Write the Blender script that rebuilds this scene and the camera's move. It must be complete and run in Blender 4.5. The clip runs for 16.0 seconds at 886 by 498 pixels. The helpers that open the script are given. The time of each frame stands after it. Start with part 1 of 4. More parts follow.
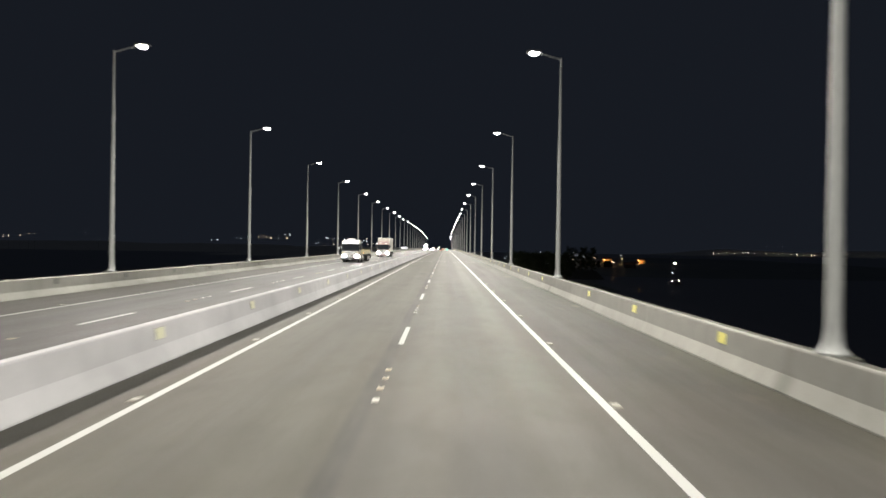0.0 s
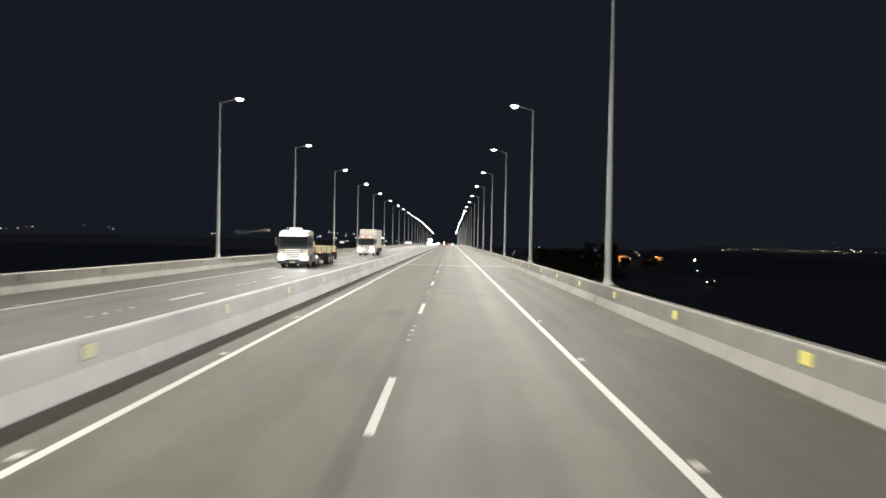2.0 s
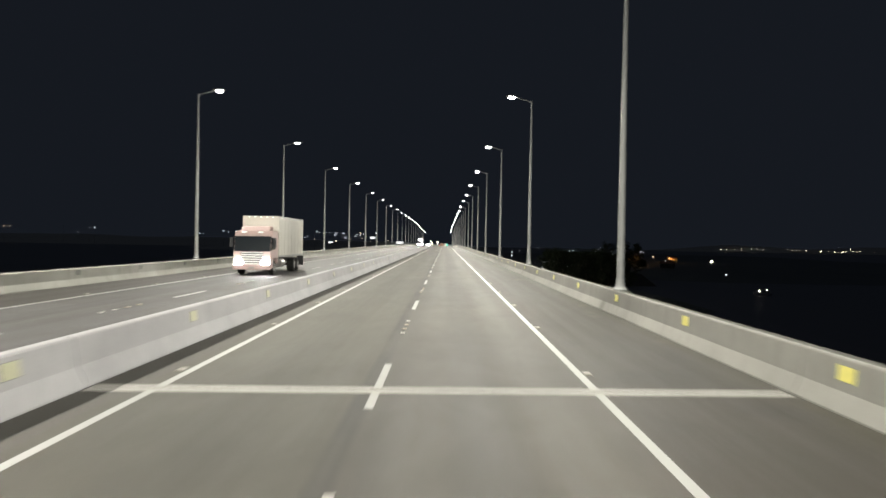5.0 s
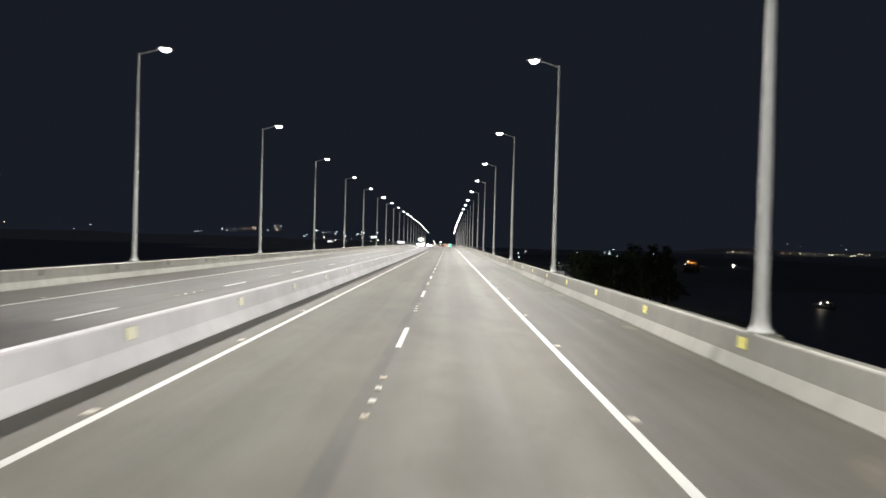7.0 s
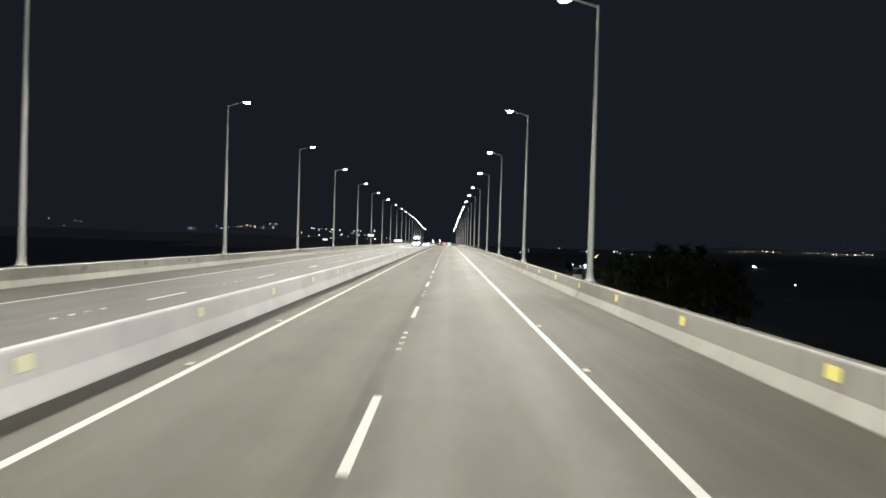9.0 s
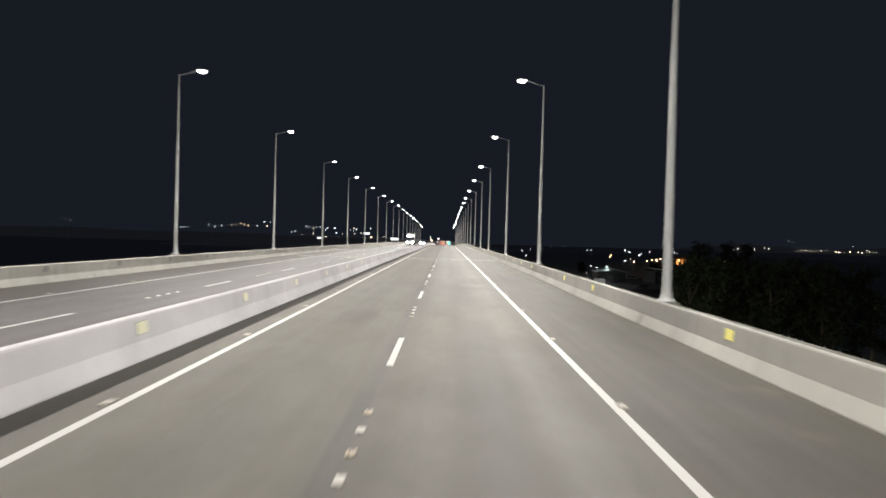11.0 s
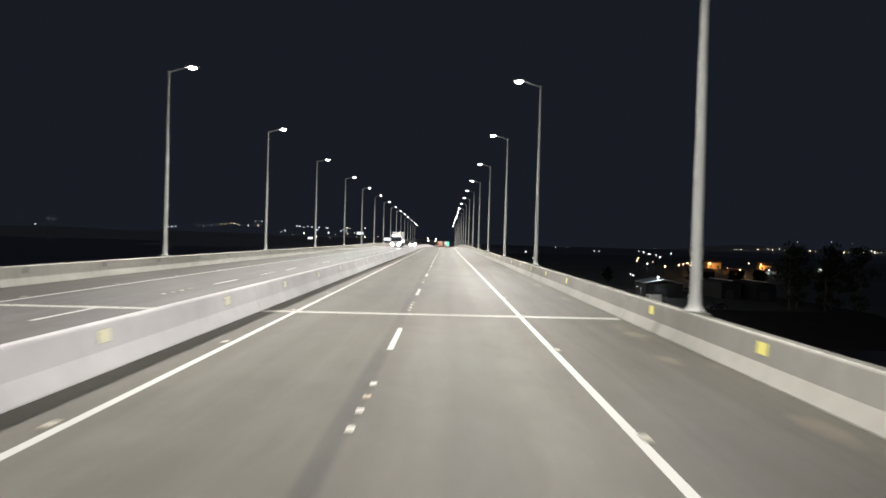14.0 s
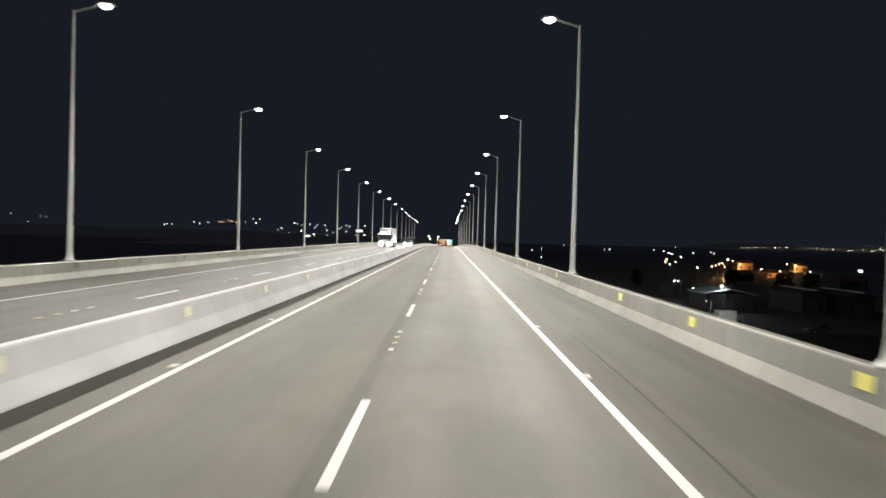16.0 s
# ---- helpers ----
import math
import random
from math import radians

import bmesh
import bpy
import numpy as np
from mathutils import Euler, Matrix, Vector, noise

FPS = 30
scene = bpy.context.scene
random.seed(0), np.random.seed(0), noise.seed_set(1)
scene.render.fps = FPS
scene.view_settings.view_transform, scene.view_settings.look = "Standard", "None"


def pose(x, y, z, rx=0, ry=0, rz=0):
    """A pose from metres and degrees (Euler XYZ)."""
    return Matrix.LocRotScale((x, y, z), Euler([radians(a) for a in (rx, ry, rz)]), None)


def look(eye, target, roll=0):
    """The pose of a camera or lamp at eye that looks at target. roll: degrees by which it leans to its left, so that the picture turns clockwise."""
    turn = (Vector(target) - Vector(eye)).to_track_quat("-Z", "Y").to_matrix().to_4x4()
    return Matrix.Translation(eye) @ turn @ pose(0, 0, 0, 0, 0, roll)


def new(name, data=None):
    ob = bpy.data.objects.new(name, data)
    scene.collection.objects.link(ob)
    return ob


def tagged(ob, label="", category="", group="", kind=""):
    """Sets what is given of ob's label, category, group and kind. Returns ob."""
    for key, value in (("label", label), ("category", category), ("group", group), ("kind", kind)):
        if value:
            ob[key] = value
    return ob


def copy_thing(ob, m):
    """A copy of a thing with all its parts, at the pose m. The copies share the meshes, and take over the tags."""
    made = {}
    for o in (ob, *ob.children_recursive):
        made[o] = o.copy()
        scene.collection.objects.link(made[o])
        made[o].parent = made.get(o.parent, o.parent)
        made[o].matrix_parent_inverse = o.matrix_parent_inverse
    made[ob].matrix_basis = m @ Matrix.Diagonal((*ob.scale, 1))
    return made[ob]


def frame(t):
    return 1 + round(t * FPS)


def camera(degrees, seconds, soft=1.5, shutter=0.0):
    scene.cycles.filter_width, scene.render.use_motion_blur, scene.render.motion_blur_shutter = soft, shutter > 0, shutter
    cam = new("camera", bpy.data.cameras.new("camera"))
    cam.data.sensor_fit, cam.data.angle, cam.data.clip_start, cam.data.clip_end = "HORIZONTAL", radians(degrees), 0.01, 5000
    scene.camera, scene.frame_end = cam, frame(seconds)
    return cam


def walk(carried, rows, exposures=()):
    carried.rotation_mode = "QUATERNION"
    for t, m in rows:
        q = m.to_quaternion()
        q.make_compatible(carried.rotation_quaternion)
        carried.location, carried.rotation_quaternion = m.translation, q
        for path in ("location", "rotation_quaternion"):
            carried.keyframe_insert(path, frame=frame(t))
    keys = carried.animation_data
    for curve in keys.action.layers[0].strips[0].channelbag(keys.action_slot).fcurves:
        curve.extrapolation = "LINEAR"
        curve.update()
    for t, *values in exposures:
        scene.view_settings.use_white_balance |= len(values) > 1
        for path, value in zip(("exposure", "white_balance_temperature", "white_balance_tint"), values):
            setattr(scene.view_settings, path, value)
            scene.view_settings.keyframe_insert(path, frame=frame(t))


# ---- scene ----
PATH = [
    (0.0, pose(1.082, -0.001, 2.489, 89.805, -0.825, 0.157)),
    (0.5, pose(1.107, 10.302, 2.493, 89.771, -0.922, 0.248)),
    (1.0, pose(1.089, 20.651, 2.499, 89.987, -0.948, 0.420)),
    (1.5, pose(1.019, 31.008, 2.507, 89.641, -1.193, 0.559)),
    (2.0, pose(1.000, 41.462, 2.516, 89.402, -1.068, 0.587)),
    (2.5, pose(0.984, 51.933, 2.526, 89.489, -1.323, 0.523)),
    (3.0, pose(0.969, 62.384, 2.535, 89.574, -1.308, 0.458)),
    (3.5, pose(0.969, 72.876, 2.546, 89.432, -1.223, 0.308)),
    (4.0, pose(1.029, 83.287, 2.558, 89.334, -1.305, 0.209)),
    (4.5, pose(1.061, 93.655, 2.570, 89.402, -1.015, 0.113)),
    (7.0, pose(1.094, 145.573, 2.602, 89.395, -1.545, 0.392)),
    (7.5, pose(1.081, 156.005, 2.603, 89.546, -1.675, 0.411)),
    (8.0, pose(1.060, 166.437, 2.602, 89.397, -1.770, 0.381)),
    (8.5, pose(1.051, 176.833, 2.602, 88.983, -1.691, 0.325)),
    (9.0, pose(1.028, 187.185, 2.601, 89.280, -1.682, 0.350)),
    (11.5, pose(1.033, 238.855, 2.592, 89.130, -1.531, 0.254)),
    (12.0, pose(1.055, 249.209, 2.596, 89.229, -1.565, 0.326)),
    (12.5, pose(1.078, 259.557, 2.604, 89.272, -1.290, 0.477)),
    (13.0, pose(1.067, 269.853, 2.613, 89.253, -1.520, 0.528)),
    (13.5, pose(1.100, 280.151, 2.622, 89.245, -1.700, 0.407)),
    (14.0, pose(1.136, 290.465, 2.628, 89.154, -1.570, 0.133)),
    (14.5, pose(1.122, 300.771, 2.629, 89.007, -1.427, 0.074)),
    (15.0, pose(1.161, 311.200, 2.626, 89.075, -1.704, 0.174)),
    (15.5, pose(1.190, 321.556, 2.619, 89.254, -1.445, 0.311)),
    (16.0, pose(1.150, 331.754, 2.611, 88.989, -1.549, 0.333)),
]
cam = camera(60.6, 16.0, soft=1.65, shutter=0.4)
# stops, kelvin and tint: the balance drifts between pinkish and greenish on the way
EXPOSURES = [
    (0.0, -0.22, 6500, 10.0), (0.5, -0.22, 6570, 8.0), (1.0, -0.23, 6450, 11.5), (2.0, -0.23, 6520, 9.5), (3.0, -0.27, 6340, 13.0), (3.5, -0.36, 6505, 10.0),
    (4.0, -0.36, 6580, 7.0), (4.5, -0.36, 6600, 7.0), (7.0, -0.11, 6330, 12.0), (7.5, -0.11, 6500, 10.0), (8.0, -0.12, 6480, 11.0), (8.5, -0.12, 6200, 16.0),
    (9.0, -0.13, 6570, 8.0), (11.5, -0.17, 6400, 14.0), (12.5, -0.14, 6480, 11.0), (13.5, -0.11, 6540, 9.0), (14.0, -0.11, 6420, 12.0), (15.0, -0.11, 6650, 7.0),
    (15.5, -0.11, 6420, 8.5), (16.0, -0.12, 6520, 10.0),
]
walk(cam, PATH, EXPOSURES)

# ---- night sky and exposure ----
world = bpy.data.worlds.new("night")
scene.world = world
world.use_nodes = True
wbg = world.node_tree.nodes["Background"]
wbg.inputs["Color"].default_value = (0.0098, 0.0122, 0.0178, 1)
wbg.inputs["Strength"].default_value = 1.0
LAMP_WATTS = 16600.0
LAMP_COLOR = (1.0, 0.96, 0.87)


# ---- small helpers ----
def part(name, bm, material, parent=None, label=""):
    me = bpy.data.meshes.new(name)
    bm.to_mesh(me)
    bm.free()
    me.materials.append(material)
    ob = new(name, me)
    if parent is not None:
        ob.parent = parent
    if label:
        ob["label"] = label
    return ob


def sharing(name, me, parent, m):
    """One more object on a mesh that already exists."""
    ob = new(name, me)
    ob.parent = parent
    ob.matrix_basis = m
    return ob


def smooth(ob, angle=35):
    for p in ob.data.polygons:
        p.use_smooth = True
    ob.data.set_sharp_from_angle(angle=radians(angle))
    return ob


def box(bm, c, s, bevel=0.0, segments=1):
    r = bmesh.ops.create_cube(bm, size=1.0)
    vs = r["verts"]
    for v in vs:
        v.co = Vector((c[0] + v.co.x * s[0], c[1] + v.co.y * s[1], c[2] + v.co.z * s[2]))
    if bevel > 0:
        es = {e for v in vs for e in v.link_edges}
        bmesh.ops.bevel(bm, geom=list(es), offset=bevel, segments=segments, affect="EDGES", profile=0.6)
    return bm


def tube(bm, a, b, ra, rb=None, n=16):
    """A tapered round bar from a to b."""
    a, b = Vector(a), Vector(b)
    rb = ra if rb is None else rb
    d = b - a
    m = Matrix.Translation((a + b) / 2) @ d.to_track_quat("Z", "Y").to_matrix().to_4x4()
    bmesh.ops.create_cone(bm, cap_ends=True, segments=n, radius1=ra, radius2=rb, depth=d.length, matrix=m)
    return bm


def prism(bm, outline, axis, lo, hi):
    """An outline of 2D points drawn out along x (points are y, z) or y (points are x, z)."""
    def at(p, w):
        return (w, p[0], p[1]) if axis == "x" else (p[0], w, p[1])
    one = [bm.verts.new(at(p, lo)) for p in outline]
    two = [bm.verts.new(at(p, hi)) for p in outline]
    n = len(outline)
    for i in range(n):
        bm.faces.new((one[i], one[(i + 1) % n], two[(i + 1) % n], two[i]))
    bm.faces.new(one[::-1])
    bm.faces.new(two)
    bmesh.ops.recalc_face_normals(bm, faces=bm.faces)
    return bm


def thing(name, m, label, category, group="", kind=""):
    ob = new(name)
    ob.matrix_basis = m
    ob.empty_display_size = 0.3
    return tagged(ob, label, category, group, kind)


# ---- the deck's rise and fall along the bridge ----
RISE = [0.01, 0.0, 0.04, 0.11, 0.11, 0.1, 0.14, 0.09, -0.01, -0.07, -0.45, -1.15, -2.04, -2.99, -3.95, -4.9, -5.86, -6.82]
STEP, FIRST = 60.0, -60.0
SLOPES = np.gradient(RISE)


def deck(y):
    u = min(max((y - FIRST) / STEP, 0.0), len(RISE) - 1.001)
    i = int(u)
    f = u - i
    return float((2 * f**3 - 3 * f**2 + 1) * RISE[i] + (f**3 - 2 * f * f + f) * SLOPES[i]
                 + (3 * f * f - 2 * f**3) * RISE[i + 1] + (f**3 - f * f) * SLOPES[i + 1])


def pitch_at(y):
    return math.degrees(math.atan((deck(y + 1) - deck(y - 1)) / 2))


def sweep(outline, lo, hi, step=6.0, closed=True, skew=0.0):
    """An outline of (x, z) points swept along the bridge, following the deck."""
    n = max(1, int(math.ceil((hi - lo) / step)))
    verts, faces, k = [], [], len(outline)
    for j in range(n + 1):
        y = lo + (hi - lo) * j / n
        for x, z in outline:
            yy = y + skew * x
            verts.append((x, yy, z + deck(yy)))
    for j in range(n):
        for i in range(k if closed else k - 1):
            a, b = j * k + i, j * k + (i + 1) % k
            faces.append((a, b, b + k, a + k))
    if closed:
        faces.append(tuple(range(k))[::-1])
        faces.append(tuple(n * k + i for i in range(k)))
    bm = bmesh.new()
    vs = [bm.verts.new(v) for v in verts]
    for f in faces:
        bm.faces.new([vs[i] for i in f])
    bmesh.ops.recalc_face_normals(bm, faces=bm.faces)
    return bm


# ---- materials ----
class Nodes:
    """A thin layer over a material's node tree."""
    def __init__(self, name, rough=0.7, metal=0.0, specular=0.4):
        self.mat = bpy.data.materials.new(name)
        self.mat.use_nodes = True
        self.tree = self.mat.node_tree
        self.out = self.tree.nodes["Principled BSDF"]
        self.out.inputs["Roughness"].default_value = rough
        self.out.inputs["Metallic"].default_value = metal
        self.out.inputs["Specular IOR Level"].default_value = specular
        self.where = self.tree.nodes.new("ShaderNodeNewGeometry").outputs["Position"]

    def link(self, a, b):
        self.tree.links.new(a, b)

    def scaled(self, sx, sy, sz):
        n = self.tree.nodes.new("ShaderNodeVectorMath")
        n.operation = "MULTIPLY"
        self.link(self.where, n.inputs[0])
        n.inputs[1].default_value = (sx, sy, sz)
        return n.outputs[0]

    def noise(self, sx, sy, sz, detail=4.0, rough=0.55, distortion=0.0):
        n = self.tree.nodes.new("ShaderNodeTexNoise")
        n.inputs["Scale"].default_value = 1.0
        n.inputs["Detail"].default_value = detail
        n.inputs["Roughness"].default_value = rough
        n.inputs["Distortion"].default_value = distortion
        self.link(self.scaled(sx, sy, sz), n.inputs["Vector"])
        return n.outputs["Fac"]

    def ramp(self, fac, stops):
        n = self.tree.nodes.new("ShaderNodeValToRGB")
        el = n.color_ramp.elements
        while len(el) < len(stops):
            el.new(0.5)
        for e, (at, c) in zip(el, stops):
            e.position = at
            e.color = (c, c, c, 1) if isinstance(c, (int, float)) else (*c, 1)
        self.link(fac, n.inputs["Fac"])
        return n.outputs["Color"]

    def math(self, op, a, b=0.0, c=0.0):
        n = self.tree.nodes.new("ShaderNodeMath")
        n.operation = op
        for s, v in zip(n.inputs, (a, b, c)):
            if isinstance(v, (int, float)):
                s.default_value = v
            else:
                self.link(v, s)
        return n.outputs[0]

    def mix(self, fac, a, b, blend="MIX"):
        n = self.tree.nodes.new("ShaderNodeMix")
        n.data_type = "RGBA"
        n.blend_type = blend
        for s, v in ((n.inputs[0], fac), (n.inputs[6], a), (n.inputs[7], b)):
            if isinstance(v, (int, float)):
                s.default_value = v
            elif isinstance(v, tuple):
                s.default_value = (*v, 1)
            else:
                self.link(v, s)
        return n.outputs[2]

    def axis(self, name):
        n = self.tree.nodes.new("ShaderNodeSeparateXYZ")
        self.link(self.where, n.inputs[0])
        return n.outputs[name]

    def band(self, at, half, soft, wobble=None):
        """1 within half of at along x, falling to 0 over soft."""
        x = self.axis("X")
        if wobble is not None:
            x = self.math("ADD", x, wobble)
        d = self.math("ABSOLUTE", self.math("SUBTRACT", x, at))
        n = self.tree.nodes.new("ShaderNodeMapRange")
        n.interpolation_type = "SMOOTHSTEP"
        self.link(d, n.inputs[0])
        n.inputs[1].default_value, n.inputs[2].default_value = half, half + soft
        n.inputs[3].default_value, n.inputs[4].default_value = 1.0, 0.0
        return n.outputs[0]

    def patches(self, spots, ragged):
        """1 inside any of the ovals (x, y, half width, half length) on the ground, with ragged edges."""
        best = None
        for x, y, rx, ry in spots:
            a = self.tree.nodes.new("ShaderNodeVectorMath")
            a.operation = "MULTIPLY_ADD"
            self.link(self.where, a.inputs[0])
            a.inputs[1].default_value = (1 / rx, 1 / ry, 0)
            a.inputs[2].default_value = (-x / rx, -y / ry, 0)
            b = self.tree.nodes.new("ShaderNodeVectorMath")
            b.operation = "LENGTH"
            self.link(a.outputs[0], b.inputs[0])
            best = b.outputs["Value"] if best is None else self.math("MINIMUM", best, b.outputs["Value"])
        return self.ramp(self.math("ADD", best, ragged), [(0.45, 1.0), (1.0, 0.0)])

    def color(self, c):
        if isinstance(c, tuple):
            self.out.inputs["Base Color"].default_value = (*c, 1)
        else:
            self.link(c, self.out.inputs["Base Color"])
        return self

    def rough(self, r):
        self.link(r, self.out.inputs["Roughness"])
        return self

    def bump(self, h, strength=0.3, distance=0.01):
        n = self.tree.nodes.new("ShaderNodeBump")
        n.inputs["Strength"].default_value = strength
        n.inputs["Distance"].default_value = distance
        self.link(h, n.inputs["Height"])
        self.link(n.outputs[0], self.out.inputs["Normal"])
        return self

    def glow(self, c, strength):
        self.out.inputs["Emission Color"].default_value = (*c, 1)
        self.out.inputs["Emission Strength"].default_value = strength
        return self


def plain(name, c, rough=0.6, metal=0.0, vary=0.15, scale=6.0, specular=0.4):
    n = Nodes(name, rough, metal, specular)
    a, b = n.noise(scale, scale, scale), n.noise(scale * 12, scale * 12, scale * 12, 2.0)
    f = n.math("ADD", n.math("MULTIPLY", a, 0.7), n.math("MULTIPLY", b, 0.3))
    lo, hi = tuple(v * (1 - vary) for v in c), tuple(min(1.0, v * (1 + vary)) for v in c)
    n.color(n.ramp(f, [(0.3, lo), (0.7, hi)]))
    return n.mat


def glowing(name, c, strength):
    n = Nodes(name, 0.4)
    n.color(c).glow(c, strength)
    return n.mat


def asphalt_material():
    n = Nodes("asphalt", 0.75, 0.0, 0.38)
    cloud = n.noise(0.22, 0.05, 0.3, 5.0, 0.6)
    streak = n.noise(1.6, 0.035, 0.3, 4.0, 0.6)
    grain = n.noise(60, 60, 60, 2.0, 0.7)
    blotch = n.noise(0.8, 0.3, 0.5, 6.0, 0.7, 0.6)
    base = n.ramp(n.math("ADD", n.math("MULTIPLY", cloud, 0.6), n.math("MULTIPLY", streak, 0.4)),
                  [(0.34, (0.042, 0.039, 0.0325)), (0.5, (0.066, 0.061, 0.051)), (0.66, (0.086, 0.0785, 0.065))])
    wob = n.math("MULTIPLY", n.math("SUBTRACT", n.noise(0.1, 0.12, 0.1, 3.0), 0.5), 0.35)
    # oil line and worn tracks in every lane
    for at, half, soft, amount in ((1.72, 0.12, 0.5, 0.16), (-1.85, 0.15, 0.5, 0.12), (-7.8, 0.15, 0.5, 0.14), (-11.5, 0.15, 0.5, 0.2)):
        base = n.mix(n.math("MULTIPLY", n.band(at, half, soft, wob), amount), base, (0.04, 0.04, 0.042))
    for at in (0.8, 2.7, -0.95, -2.8, -8.7, -6.9, -10.5, -12.4):
        base = n.mix(n.math("MULTIPLY", n.band(at, 0.15, 0.45, wob), 0.2), base, (0.16, 0.152, 0.14))
    base = n.mix(n.math("MULTIPLY", n.band(-11.0, 5.6, 0.1), 0.62), base, (0.056, 0.054, 0.063))
    # the passing lane: an older, more olive surfacing
    base = n.mix(n.math("MULTIPLY", n.band(-2.0, 1.85, 0.08), 0.55), base, (0.064, 0.061, 0.043))
    # paving seam beside the broken line
    seam = n.math("MULTIPLY", n.band(-0.15, 0.07, 0.14, n.math("MULTIPLY", wob, 0.25)), n.ramp(n.noise(1.0, 0.25, 1.0, 4.0), [(0.38, 0.4), (0.6, 0.92)]))
    base = n.mix(seam, base, (0.03, 0.028, 0.025))
    # darker surfacing on the shoulders and a dirty strip at the parapet foot
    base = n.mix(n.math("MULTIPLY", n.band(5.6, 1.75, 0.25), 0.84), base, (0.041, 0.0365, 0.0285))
    base = n.mix(n.math("MULTIPLY", n.band(-15.2, 1.75, 0.15), 0.8), base, (0.034, 0.03, 0.025))
    dirt = n.math("MULTIPLY", n.band(6.95, 0.1, 0.75, n.math("MULTIPLY", wob, 2.0)), n.ramp(n.noise(1.1, 0.5, 1.0, 5.0, 0.65), [(0.3, 0.25), (0.58, 0.85)]))
    base = n.mix(dirt, base, (0.04, 0.036, 0.022))
    sand = n.math("MULTIPLY", n.band(6.3, 0.45, 0.4, n.math("MULTIPLY", wob, 2.0)), n.ramp(n.noise(0.9, 0.4, 1.0, 3.0, 0.5), [(0.6, 0.0), (0.74, 0.22)]))
    base = n.mix(sand, base, (0.21, 0.175, 0.115))
    ragged = n.math("MULTIPLY", n.math("SUBTRACT", n.noise(2.2, 0.9, 1.0, 5.0, 0.65), 0.45), 1.5)
    drifts = n.patches(((6.3, 62.9, 0.45, 1.3), (6.2, 82.2, 0.35, 0.9), (6.7, 75.3, 0.2, 0.9), (6.15, 88.6, 0.3, 0.8), (6.35, 93.6, 0.35, 1.1), (6.7, 32.4, 0.2, 0.9), (6.7, 168.7, 0.25, 0.8), (6.3, 184.2, 0.25, 0.6), (6.6, 182.5, 0.3, 0.7), (6.3, 313.0, 0.4, 1.2), (6.4, 310.9, 0.4, 1.1), (6.4, 323.6, 0.35, 1.3), (6.4, 300.9, 0.35, 1.2), (6.0, 306.7, 0.3, 0.8), (6.4, 333.1, 0.3, 1.2)), ragged)
    base = n.mix(n.math("MULTIPLY", drifts, 0.5), base, (0.165, 0.137, 0.088))
    oil = n.patches(((4.05, 279.6, 0.45, 2.4), (5.0, 274.5, 0.7, 3.6), (5.2, 256.6, 0.35, 0.5), (4.6, 67.6, 0.55, 1.8), (4.7, 323.0, 0.35, 3.0), (-0.9, 67.2, 0.6, 1.8), (1.9, 37.2, 0.25, 0.8), (-1.6, 252.0, 0.9, 3.0), (2.1, 109.3, 0.2, 0.8)), ragged)
    base = n.mix(n.math("MULTIPLY", oil, 0.62), base, (0.026, 0.024, 0.022))
    patch = n.math("MULTIPLY", n.band(5.2, 1.1, 0.5), n.ramp(n.noise(0.6, 0.3, 1.0, 3.0, 0.5, 0.3), [(0.46, 0.0), (0.64, 0.55)]))
    base = n.mix(patch, base, (0.034, 0.031, 0.027))
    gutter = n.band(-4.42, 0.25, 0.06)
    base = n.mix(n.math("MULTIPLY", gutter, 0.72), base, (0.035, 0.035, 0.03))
    smear = n.ramp(n.noise(0.5, 0.28, 1.0, 6.0, 0.62), [(0.46, 0.0), (0.68, 0.48)])
    base = n.mix(smear, base, (0.046, 0.044, 0.034))
    base = n.mix(0.35, base, n.ramp(grain, [(0.3, 0.55), (0.7, 1.0)]), "MULTIPLY")
    base = n.mix(1.0, base, n.ramp(blotch, [(0.34, (0.8, 0.79, 0.74)), (0.66, (1.0, 1.0, 1.0))]), "MULTIPLY")
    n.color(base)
    n.rough(n.ramp(n.math("ADD", n.math("MULTIPLY", streak, 0.6), n.math("MULTIPLY", grain, 0.4)), [(0.3, 0.65), (0.7, 0.83)]))
    n.bump(n.math("ADD", grain, n.math("MULTIPLY", cloud, 0.4)), 0.25, 0.006)
    return n.mat


